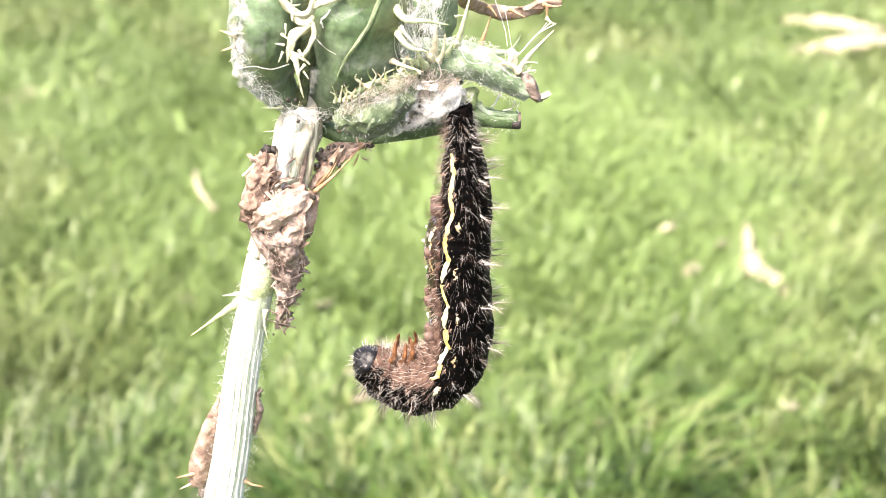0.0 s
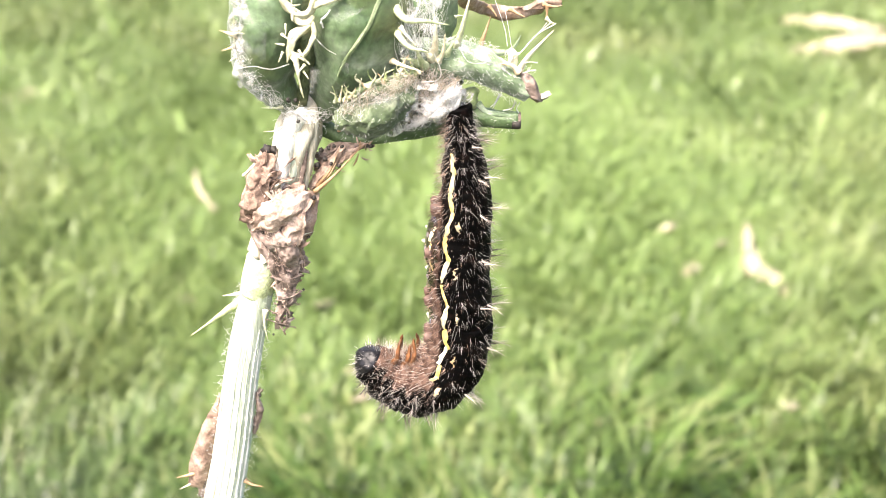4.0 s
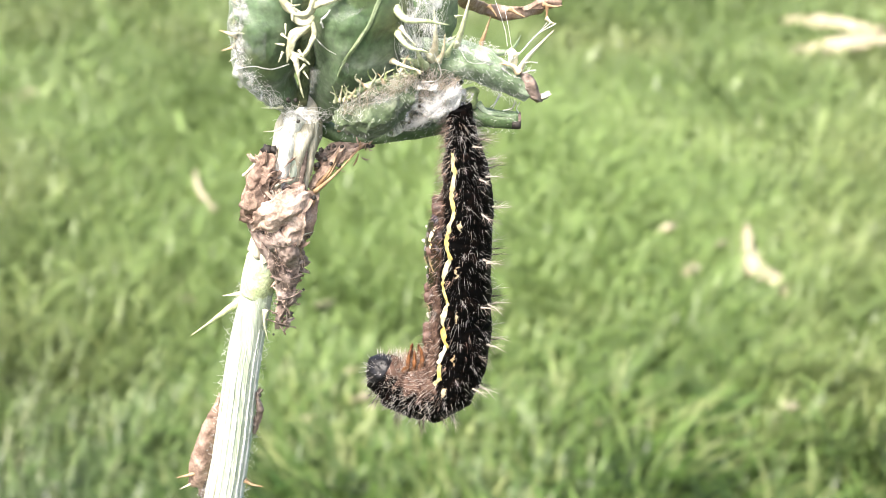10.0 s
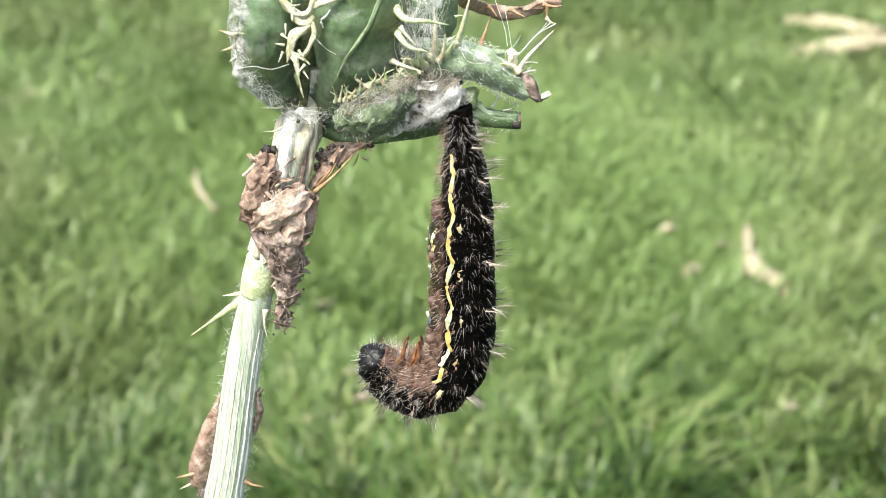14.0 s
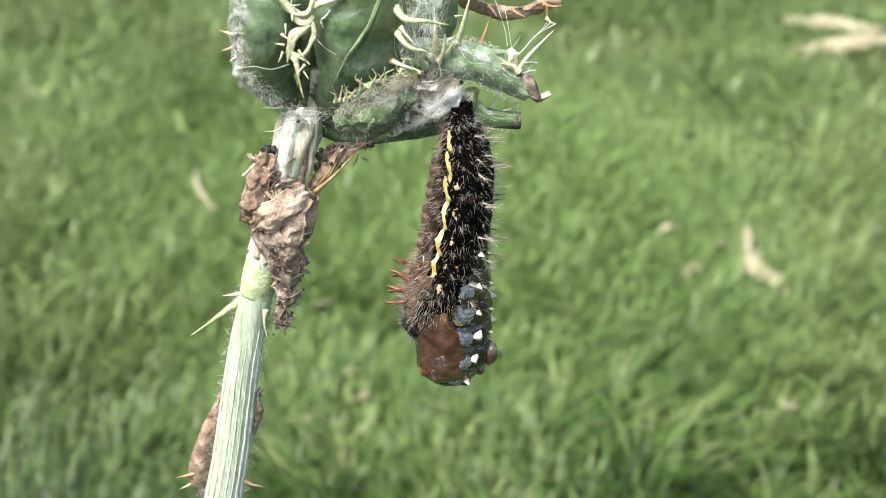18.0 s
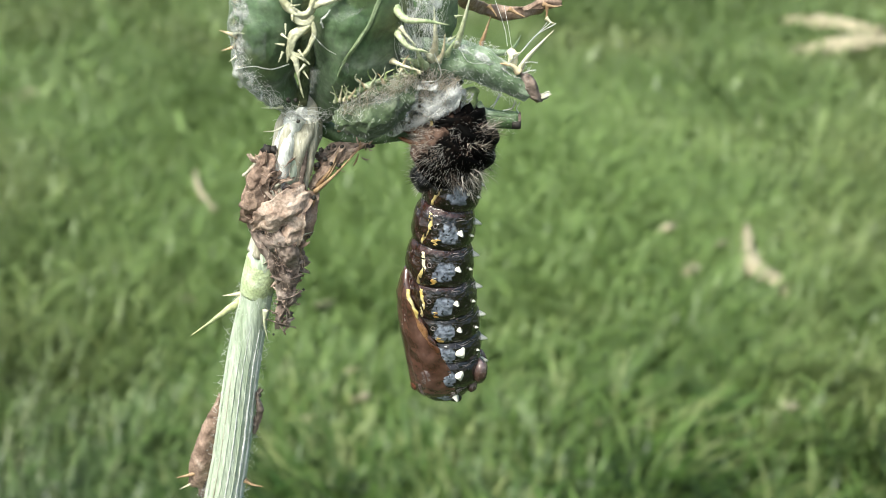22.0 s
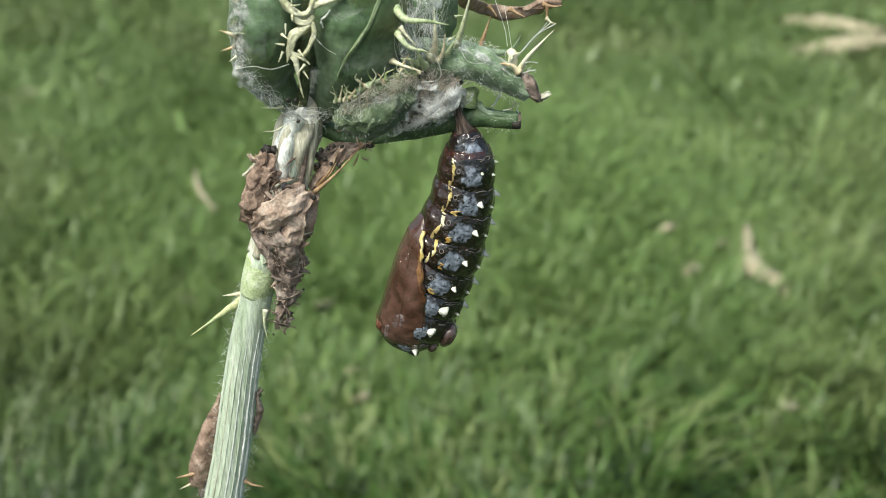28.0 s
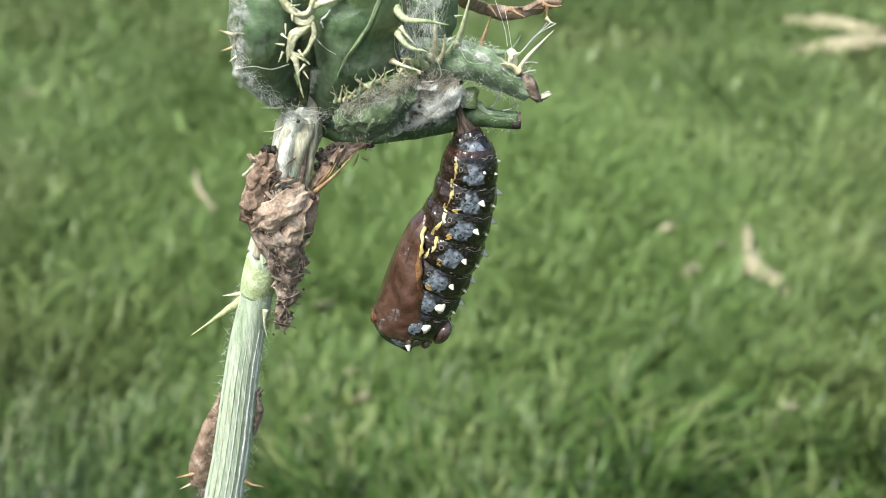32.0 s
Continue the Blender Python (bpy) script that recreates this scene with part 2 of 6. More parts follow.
def build_grass():
    """Mown blades all round the thistle, thinning out with the distance, densest before the lens."""
    rng = np.random.default_rng(4)
    verts, faces = [], []

    def blades(n, near, far, az, tall, wide, grow, low=0.2, high=0.95, drift=0.6, tufts=0.0):
        r = near * (far / near) ** rng.random(n) * np.exp(rng.normal(0, 0.12, n))
        x, y = np.sin(az) * r, np.cos(az) * r - 0.1
        # neighbouring blades lean the same way and stand in tufts
        field = 1.6 * np.sin(7.3 * x + 2.1 * np.sin(5.1 * y)) + 1.6 * np.sin(6.1 * y + 1.7 * np.sin(8.3 * x))
        tuft = 0.5 + 0.5 * np.sin(31 * x + 4 * np.sin(17 * y)) * np.sin(27 * y + 4 * np.sin(23 * x))
        turn = np.where(rng.random(n) < drift, field + rng.normal(0, 0.6, n), rng.random(n) * 2 * math.pi)
        h = tall * (0.4 + (0.85 - tufts) * rng.random(n) + 1.6 * tufts * tuft)
        w = wide * (0.55 + 0.9 * rng.random(n)) * (1 + grow * r)
        lean = h * (low + high * rng.random(n) ** 1.5)
        dx, dy = np.cos(turn) * lean, np.sin(turn) * lean
        px, py = -np.sin(turn) * w / 2, np.cos(turn) * w / 2
        rows = []
        for q, s in ((0, 0.8), (0.4, 1), (0.75, 0.75)):
            cx, cy, cz = x + dx * q ** 1.6, y + dy * q ** 1.6, h * (q - 0.22 * q * q)
            rows += [np.stack((cx - px * s, cy - py * s, cz), 1), np.stack((cx + px * s, cy + py * s, cz), 1)]
        rows.append(np.stack((x + dx, y + dy, h * 0.75), 1))
        first = sum(len(v) for v in verts)
        verts.append(np.stack(rows, 1).reshape(-1, 3))
        i = first + 7 * np.arange(n)[:, None]
        for quad in ((0, 1, 3, 2), (2, 3, 5, 4), (4, 5, 6)):
            faces.extend((i + np.array(quad)).tolist())

    n = 34000
    blades(n, 0.4, 0.85, radians(33) * (2 * rng.random(n) - 1) + rng.normal(0, radians(5), n), 0.055, 0.0027, 0.0, 0.12, 0.9, 0.6, 0.28)
    n = 215000
    blades(n, 0.72, 2.6, radians(30) * (2 * rng.random(n) - 1) + rng.normal(0, radians(7), n), 0.042, 0.0013, 0.4, 0.2, 1.0, 0.3)
    n = 60000
    blades(n, 0.12, 5.0, 2 * math.pi * rng.random(n), 0.05, 0.004, 0.9)
    me = bpy.data.meshes.new("grass")
    me.from_pydata(np.concatenate(verts).tolist(), [], faces)
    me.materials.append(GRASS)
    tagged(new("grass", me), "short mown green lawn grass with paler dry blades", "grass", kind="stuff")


build_ground()
build_grass()


def litter(name, label, pts, widths, material, bulge=2.0, rough=1.0, seed=0):
    c = Vector(pts[0])
    ob = thing(name, (c.x, c.y, 0), label, "dry leaf", "litter on the lawn")
    part("blade", shell(bmesh.new(), pts, widths, [0, bulge, bulge, 0], 0.5, 8, 16, rough, seed, face=(0, -0.5, 1)), STRAW, ob)
    return ob


CURL = "pale curled dry leaf lying in the grass"
LONG = "long pale straw leaf lying across the grass"
BIT = "small pale dry leaf bit in the grass"
litter("dry_leaf", CURL, [(251.01, 805.42, 30), (236.98, 741.97, 36), (234.34, 701.3, 38), (247.65, 683.18, 37), (246.93, 668.04, 32)], [1.5, 4, 5, 9, 3], STRAW, 6, 3, 1)
litter("dry_leaf", LONG, [(438.24, 1446.58, 24), (480.58, 1416.64, 30), (545.63, 1372.4, 30)], [4, 14, 12, 6], STRAW_DULL, 4, 5, 2)
litter("dry_leaf", LONG, [(413.95, 1308.04, 24), (471.64, 1311.31, 30), (550.58, 1344.97, 30)], [4, 12, 12, 6], STRAW_DULL, 4, 5, 3)
litter("dry_leaf", BIT, [(-89.18, 521.69, 29), (-82.24, 512.91, 32), (-78.44, 511.26, 29)], [2, 5, 2], STRAW, 2, 1, 4)
litter("dry_leaf", BIT, [(185.18, 732.52, 27), (190.53, 722.72, 30), (198.19, 722.9, 27)], [2, 7, 2], STRAW, 2, 1, 5)
litter("dry_leaf", BIT, [(-221.77, 901.41, 37), (-208.12, 847.21, 41), (-189.12, 812.6, 37)], [1, 2.5, 1], STRAW, 1, 1, 6)
litter("dry_leaf", BIT, [(-474.43, 1148.97, 15), (-450.55, 1153.99, 21), (-423.55, 1164.01, 15)], [4, 12, 4], STRAW, 3, 3, 7)
litter("dry_leaf", BIT, [(307.23, 825.6, 18), (316.1, 828.2, 21), (317.64, 811.95, 18)], [2, 7, 2], STRAW, 2, 1, 8)
litter("dry_leaf", BIT, [(-192.47, 679.94, 27), (-182.52, 667.57, 29), (-177.68, 666.97, 27)], [2, 5, 2], STRAW, 2, 1, 14)
litter("dry_leaf", BIT, [(-88.3, 507.8, 33), (-82.6, 505.4, 37), (-77.9, 514.4, 33)], [1.5, 3.5, 1.5], STRAW, 2, 1, 20)
litter("dry_leaf", BIT, [(-65.5, 563.8, 33), (-59.6, 561.5, 37), (-54.2, 571.5, 33)], [1.1, 2.4, 1.1], STRAW, 2, 1, 21)
litter("dry_leaf", BIT, [(-91.5, 653.4, 33), (-85.0, 651.1, 37), (-79.3, 662.7, 33)], [1.5, 3.5, 1.5], STRAW, 2, 1, 22)
litter("dry_leaf", BIT, [(179.3, 705.5, 33), (185.0, 703.2, 37), (194.9, 715.8, 33)], [1.8, 4.2, 1.8], STRAW, 2, 1, 23)
litter("dry_leaf", BIT, [(173.5, 781.4, 33), (179.9, 779.3, 37), (190.3, 793.3, 33)], [1.5, 3.5, 1.5], STRAW, 2, 1, 24)
litter("dry_leaf", BIT, [(207.5, 750.1, 33), (213.5, 747.9, 37), (224.1, 761.4, 33)], [1.2, 2.8, 1.2], STRAW, 2, 1, 25)
litter("dry_leaf", BIT, [(-56.1, 532.6, 33), (-50.4, 530.3, 37), (-45.2, 539.7, 33)], [1.2, 2.8, 1.2], STRAW, 2, 1, 26)
litter("dry_leaf", BIT, [(88.9, 505.9, 33), (93.6, 503.6, 37), (100.7, 512.6, 33)], [1.2, 2.8, 1.2], STRAW, 2, 1, 27)
litter("dry_leaf", BIT, [(206.9, 521.2, 33), (211.2, 518.9, 37), (219.9, 528.2, 33)], [1.5, 3.5, 1.5], STRAW, 2, 1, 28)


# ---- the thistle ----
thistle = thing("thistle", (-52, 6, 0), "green spiny thistle with pale ribbed stem, growing from the lawn", "plant")


def thorn(pts, r, material=None, label="", name="thorn", root=1.5):
    """A stiff thorn with a swollen root."""
    return part(name, tube(bmesh.new(), pts, [r * root * 0.95, r * 0.78, r * 0.55, r * 0.32, 0.02], 9, 16), material or THORN, thistle, label)


def build_stem():
    part("stem", tube(bmesh.new(), [(-52, 6, -4), (-50.6, 5, 70), (-48, 4, 140), (-44.4, 3, 205), (-40, 2, 262), (-35.6, 1, 306), (-31.6, 0.4, 334), (-28.6, 0.1, 347), (-26.35, 0, 356.91), (-22.87, 0, 372.29), (-20.59, 0, 384.48), (-18.56, 0, 393.05), (-17.49, 0, 397.46)],
         [3.2, 3.15, 3.1, 3.05, 3.0, 2.95, 2.85, 2.75, 2.6, 2.25, 1.52], 64, 260, ribs=13, rib=0.012), STEM, thistle, "pale green ribbed stem with white wool")
    part("stem_node", tube(bmesh.new(), [(-18.83, 0, 392.41), (-18.25, 0, 394.32), (-17.8, 0.2, 396.43)], [1.6, 1.74, 1.72, 1.62], 36, 18, ribs=9, rib=0.015, rough=0.03), NODE, thistle, "yellow-green swollen node")
    part("upper_stem", tube(bmesh.new(), [(-17.64, 0, 396.84), (-15.5, 0.2, 403.43), (-14.13, 0, 408.06), (-13.09, 0.8, 411.28), (-12.57, 1.6, 412.68)], [1.6, 1.5, 1.6, 1.75, 2.1, 1.3], 40, 50, ribs=6, rib=0.1), PITH, thistle)
    # raised ribs of the stem
    for i, (deg, r, mat) in enumerate(((-55, 0.09, STEM), (-30, 0.06, PITH), (-12, 0.08, STEM), (6, 0.055, WOOL), (24, 0.08, STEM), (41, 0.11, WOOL), (60, 0.13, WOOL))):
        out = Vector((math.sin(radians(deg)), -math.cos(radians(deg)), 0))
        pts = [Vector(c) + out * q for c, q in (((-26.35, 0, 356.91), 2.28), ((-22.87, 0, 372.29), 2.0), ((-20.59, 0, 384.48), 1.77), ((-18.88, 0, 391.77), 1.56))]
        part("rib", tube(bmesh.new(), pts, [r, r, r * 0.9, r * 0.4], 9, 80, rough=1.1, seed=i), mat, thistle)
    part("pale_ridge", tube(bmesh.new(), [(-15.98, -0.5, 403.02), (-15.16, -0.6, 406.69), (-14.29, -0.7, 409.58), (-13.35, -0.6, 411.55), (-12.97, 0.2, 412.38)], [0.6, 1.0, 1.05, 1.1, 1.0, 0.35], 20, 40, rough=0.3, seed=3, ribs=4, rib=0.08), WOOL, thistle, "white woolly ridge")
    part("pale_ridge", tube(bmesh.new(), [(-13.84, -1.00, 410.67), (-14.52, -1.50, 408.79), (-15.00, -1.60, 406.68), (-15.53, -1.40, 404.29)], [0.3, 0.62, 0.66, 0.6, 0.3], 18, 40, rough=0.2, seed=8), WOOL, thistle, "white woolly strip")
    part("ridge", tube(bmesh.new(), [(-13.07, -0.85, 410.02), (-13.70, -1.15, 408.34), (-14.18, -1.25, 406.11), (-14.67, -1.05, 404.29)], [0.3, 0.5, 0.55, 0.5, 0.25], 16, 34, rough=0.25, seed=6), STEM, thistle)
    part("ridge", tube(bmesh.new(), [(-11.81, -0.5, 411.07), (-12.26, -0.8, 408.76), (-12.80, -0.9, 406.23), (-13.28, -0.8, 404.15)], [0.25, 0.45, 0.45, 0.3], 16, 34, rough=0.3, seed=7), PITH, thistle)
    part("scar", tube(bmesh.new(), [(-13.59, -1.5, 404.33), (-13.15, -1.5, 406.66), (-12.68, -1.5, 408.98)], [0.1, 0.3, 0.12], 10, 16, flat=0.6), HUSK_DARK, thistle, "brown split in the stem")


def build_bud():
    # the closed spiny leaves
    part("bract", shell(bmesh.new(), [(-13.54, 0.2, 411.6), (-15.84, -0.8, 415.12), (-15.92, -1.2, 419.48), (-14.18, 0, 425.78)], [0.8, 2.9, 3.55, 3.3], [0.5, 2.2, 2.9, 2.2], 0.5, 22, 36, 0.3, 1), LEAF, thistle, "folded dark green leaf")
    part("bract", shell(bmesh.new(), [(-11.96, 1, 410.92), (-9.3, 0.2, 414.8), (-7.85, -0.4, 419.77), (-7.18, 0, 426.28)], [1.2, 4.0, 5.0, 4.6], [0.6, 2.7, 3.5, 2.8], 0.5, 24, 36, 0.25, 2), LEAF, thistle, "folded dark green leaf")
    part("bract", shell(bmesh.new(), [(-13, -0.6, 412.33), (-12.47, -1.3, 416.35), (-12.31, -1.3, 420.54), (-11.85, -1, 425.51)], [0.35, 0.75, 0.8, 0.8], [0.1, 0.3, 0.3, 0.3], 0.4, 8, 24, 0.3, 9), FOLD, thistle, "olive brown leaf fold")
    part("bract", shell(bmesh.new(), [(-10.07, -2.2, 411.69), (-7.42, -2.9, 411.94), (-4.84, -2.4, 413.39), (-2.01, -1.2, 415.25)], [0.7, 2.0, 2.1, 0.6], [0.3, 1.9, 1.7, 0.3], 0.5, 26, 44, 0.7, 3), LUMPY, thistle, "lumpy woolly leaf")
    part("bract", shell(bmesh.new(), [(-5, 2, 413.66), (-2.32, 2.5, 417.34), (-1.25, 2.5, 421.08), (-0.98, 3, 425.11)], [1.6, 2.7, 2.8, 2.4], [0.5, 1.2, 1.2, 0.8], 0.5, 14, 26, 0.5, 7), LEAF, thistle)
    part("bract", shell(bmesh.new(), [(-7.10, 0.2, 411.20), (-4.95, -0.2, 412.07), (-2.57, -0.3, 412.88), (-0.21, 0.2, 413.70), (1.63, 0.8, 414.49)], [0.9, 2.3, 2.3, 1.5, 0.6], [0.2, 0.7, 0.8, 0.5, 0.2], 0.5, 18, 34, 0.5, 5), LUMPY, thistle, "shaded leaf under the silk web")
    # pale midribs
    part("midrib", shell(bmesh.new(), [(-5.37, -2.84, 423.34), (-6.38, -3.58, 421.12), (-7.45, -3.91, 419.39), (-8.63, -3.47, 417.72), (-9.44, -2.96, 416.04)], [0.22, 0.2, 0.17, 0.12, 0.03], [0.06, 0.08, 0.08, 0.05, 0.0], 0.5, 12, 30, 0.06, 4, face=(0.25, -1, 0)), MIDRIB, thistle, "pale green midrib")
    # the thickened thorny edge between the two large leaves
    for i, (pts, radii) in enumerate((
            ([(-14.09, -3.55, 423.54), (-13.28, -3.55, 422.36), (-12.47, -3.55, 421.91), (-11.68, -3.55, 421.96), (-11.25, -3.55, 422.85), (-11.11, -3.55, 423.64)], [0.3, 0.45, 0.5, 0.5, 0.45, 0.35]),
            ([(-12.89, -3.55, 422.26), (-12.93, -3.55, 421.56), (-12.56, -3.55, 421.16), (-11.87, -3.55, 421.11), (-11.35, -3.55, 421.76)], [0.3, 0.42, 0.36, 0.34, 0.25]),
            ([(-11.58, -3.55, 420.95), (-12.45, -3.55, 420.40), (-13.17, -3.55, 419.84), (-13.47, -3.55, 418.92), (-13.72, -3.55, 418.00), (-13.85, -3.55, 417.48)], [0.2, 0.42, 0.5, 0.42, 0.3, 0.06]),
            ([(-13.46, -3.55, 419.03), (-13.22, -3.55, 418.00), (-12.98, -3.55, 416.96), (-12.84, -3.55, 415.81)], [0.3, 0.42, 0.24, 0.06]),
            ([(-13.20, -3.55, 418.31), (-12.52, -3.55, 418.00), (-11.81, -3.55, 417.33)], [0.32, 0.2, 0.04]),
            ([(-12.88, -3.55, 416.02), (-12.72, -3.55, 415.08), (-12.51, -3.55, 414.23)], [0.08, 0.14, 0.04]),
            ([(-11.42, -3.55, 421.26), (-11.32, -3.55, 420.15), (-11.67, -3.55, 419.13), (-12.21, -3.55, 418.31), (-12.97, -3.55, 418.10)], [0.2, 0.3, 0.26, 0.22, 0.2]),
            ([(-11.31, -3.55, 422.55), (-10.46, -3.55, 422.95), (-9.37, -3.55, 423.25), (-8.48, -3.55, 423.54)], [0.35, 0.42, 0.4, 0.3]))):
        part("leaf_margin", tube(bmesh.new(), pts, [0.74 * q for q in radii], 14, 40, rough=0.9, seed=i, flat=0.7), CORK, thistle, "cream thorny leaf margin")
    rng = random.Random(6)
    for line in ([(-13.75, -3.8, 420.9), (-14.1, -3.9, 419.6), (-14.2, -3.8, 418.4)], [(-13.6, -3.8, 424.4), (-13.0, -3.9, 423.4), (-13.1, -3.9, 421.8)], [(-12.6, -3.9, 418.6), (-12.4, -3.8, 417.6), (-12.3, -3.7, 416.6)]):
        for p in spline(line, 4):
            d = Vector((rng.gauss(-0.4, 0.8), -0.6, rng.gauss(-0.4, 0.7))).normalized()
            thorn([p - d * 0.2, p + d * 0.35, p + d * rng.uniform(0.5, 1.1)], rng.uniform(0.09, 0.15), CORK, root=1.2)
    for pts, r in (([(-17.85, -2, 419.29), (-18.66, -2.4, 419.72), (-19.79, -2.6, 420.19)], 0.32), ([(-17.97, -2, 418.98), (-18.77, -2.3, 418.55), (-19.76, -2.5, 418.3)], 0.26),
                   ([(-18.1, -1.5, 422.43), (-18.68, -2, 422.86), (-19.26, -2, 423.16)], 0.28), ([(-14.76, -1.5, 412.64), (-15.63, -2, 412.71), (-16.66, -2, 412.76)], 0.14), ([(-14.67, -1, 410.7), (-15.65, -1.4, 410.29), (-16.7, -1.4, 410.23)], 0.12)):
        thorn(pts, r)
    rng = random.Random(14)
    for line in ([(-18.06, -2.2, 422.81), (-18.56, -2.6, 419.37), (-18.25, -2.6, 416.76)],):
        for p in spline(line, 7):
            d = Vector((rng.gauss(0, 1), -0.5, rng.gauss(-0.3, 1))).normalized()
            thorn([p, p + d * 0.5 + Vector((0.1, 0, 0.1)), p + d * rng.uniform(0.7, 1.7)], rng.uniform(0.08, 0.15))
    # fringe of thorns along the upper edge of the lumpy leaf
    edge = spline([(-9.86, -3.6, 414.13), (-8.39, -4, 414.59), (-6.49, -4, 415.75), (-4.24, -3.4, 416.28), (-2.23, -2.6, 416.45)], 25)
    rng = random.Random(3)
    for i, p in enumerate(edge):
        d = Vector((rng.gauss(-0.3, 0.45), -0.4, 1)).normalized()
        q = 0.4 + 1.3 * rng.random()
        thorn([p - d * 0.4, p + d * q * 0.5 + Vector((rng.gauss(0, 0.25), 0, 0)), p + d * q], 0.07 + 0.1 * rng.random(), RIB if rng.random() < 0.5 else THORN)
    part("leaf_margin", tube(bmesh.new(), [p + Vector((0, 0.2, -0.2)) for p in edge[::3]], [0.12, 0.24, 0.3, 0.24, 0.12], 10, 34, rough=0.7, seed=8), MIDRIB, thistle)
    # side branch with its thorns
    part("branch", tube(bmesh.new(), [(-5.03, 3, 414.55), (-0.99, 1, 416.28), (2.38, 0, 416.59), (5.52, 0, 415.08), (7.43, 0, 413.99), (8.07, 0, 413.55)], [2.6, 2.4, 2.0, 1.65, 1.35, 0.95], 30, 60, rough=0.14, seed=4, ribs=5, rib=0.04), STALK, thistle, "woolly grey-green side branch")
    part("branch_tip", shell(bmesh.new(), [(7.26, -0.4, 415.64), (7.98, -0.9, 414.62), (8.67, -0.6, 413.32), (9.15, 0, 412.67)], [0.4, 0.55, 0.5, 0.25], [0.3, 0.5, 0.5, 0.2], 0.3, 10, 16, 0.35, 5), HUSK_DARK, thistle, "dry brown curled tip")
    part("branch_tip", shell(bmesh.new(), [(8.19, 0.3, 413.78), (9.01, -0.3, 413.21), (9.87, -0.5, 413.61)], [0.4, 0.5, 0.15], [0.2, 0.4, 0.1], 0.25, 8, 14, 0.25, 6), PITH, thistle, "dry brown curled tip")
    for pts, r, mat in (([(0.83, 0, 417.02), (1.52, -1.1, 419.24), (2.11, -1.5, 421.72), (2.49, -1.6, 423.26)], 0.42, THORN), ([(-0.92, -0.8, 417.05), (-0.65, -2.2, 419.25), (-0.79, -2.6, 422.32)], 0.42, THORN),
                        ([(-4.74, -0.5, 422.38), (-3.57, -2.8, 421.46), (-2.88, -3, 421.16), (-1.39, -3.2, 421.17), (0.6, -3.2, 420.81)], 0.52, MARGIN), ([(-4.28, -0.5, 419.7), (-3.8, -2.8, 419.63), (-3, -3.2, 418.82), (-1.1, -3, 418.25)], 0.5, MARGIN), ([(-3.78, -3, 420.61), (-3.09, -3.3, 419.77), (-2.3, -3.4, 418.98)], 0.2, THORN),
                        ([(-1.11, -2.6, 417.81), (-1.81, -3, 418.45), (-3.1, -3.2, 418.82)], 0.2, THORN), ([(-4.83, -0.8, 416.94), (-3.64, -2.8, 417.04), (-1.72, -3, 416.47)], 0.3, THORN), ([(-3.66, -2.5, 416.52), (-3.42, -3, 417.52), (-3.01, -3.1, 418.07)], 0.2, THORN), ([(-1.64, -1.5, 416.52), (-2.12, -2.6, 417.81), (-2.8, -3, 419.38)], 0.34, MARGIN), ([(0.31, -1, 417.32), (0.61, -1.6, 418.14), (1.11, -1.9, 419.16)], 0.34, MARGIN), ([(-2.24, -1.8, 416.94), (-2.93, -2.6, 417.5), (-3.82, -3, 417.73)], 0.3, MARGIN), ([(-0.41, -1.4, 417.02), (0, -2, 418.05), (0.2, -2.4, 419.82)], 0.26, THORN),
                        ([(3.22, 0.6, 417.26), (3.72, 0.6, 418.65), (4.35, 0.6, 420.64)], 0.3, THORN_DRY), ([(6.68, 0.2, 415.01), (7.6, -0.9, 417.08), (8.96, -1.1, 418.72), (9.93, -1.2, 419.79)], 0.34, THORN), ([(6.92, -0.8, 415.77), (6.22, -1, 416.47), (4.93, -1, 416.69)], 0.3, THORN),
                        ([(2.8, 0.5, 417.83), (3.42, 0.6, 417.69), (4.56, 0.6, 417.96)], 0.16, THORN), ([(1.09, 1.5, 420.29), (1.45, 1.5, 420.4), (1.86, 1.5, 420.4)], 0.14, THORN), ([(6.23, -0.6, 416.93), (6.37, -0.6, 417.31), (7.18, -0.7, 417.65)], 0.16, THORN),
                        ([(0.46, -1.5, 418.94), (1.11, -1.6, 419.39), (1.41, -1.6, 419.8)], 0.14, THORN), ([(2.85, 0.6, 412.91), (3.05, 0.6, 413.57), (3.37, 0.6, 413.79)], 0.34, THORN)):
        thorn(pts, r, mat)
    thorn([(3.01, 0.8, 417.74), (4.26, 0.6, 417.26), (5.91, 0.4, 417.32), (6.71, 0.3, 418.1), (7.09, 0.2, 418.97)], 0.5, STALK, "green horn-like thorn with brown tip", root=1.2)
    part("leaf_stub", tube(bmesh.new(), [(6.28, 0, 415.94), (6.41, 0, 417.02), (6.11, 0.4, 417.43)], [0.5, 0.45, 0.4], 10, 12, rough=0.2), THORN, thistle)
    # white film along the branch top stands in for wool and pale highlight
    part("branch_wool_sheen", shell(bmesh.new(), [(-0.46, -1.2, 418.85), (1.32, -1.6, 418.45), (3.11, -1.5, 417.58), (5.19, -1.2, 416.42), (6.78, -0.8, 415.33)], [0.12, 0.32, 0.38, 0.34, 0.12], [0.06, 0.15, 0.15, 0.12, 0.03], 0.1, 12, 40, 0.3, 3, face=(0.1, -0.75, 0.65)), FILM, thistle, "white film on the upper branch edge, for wool and sheen")
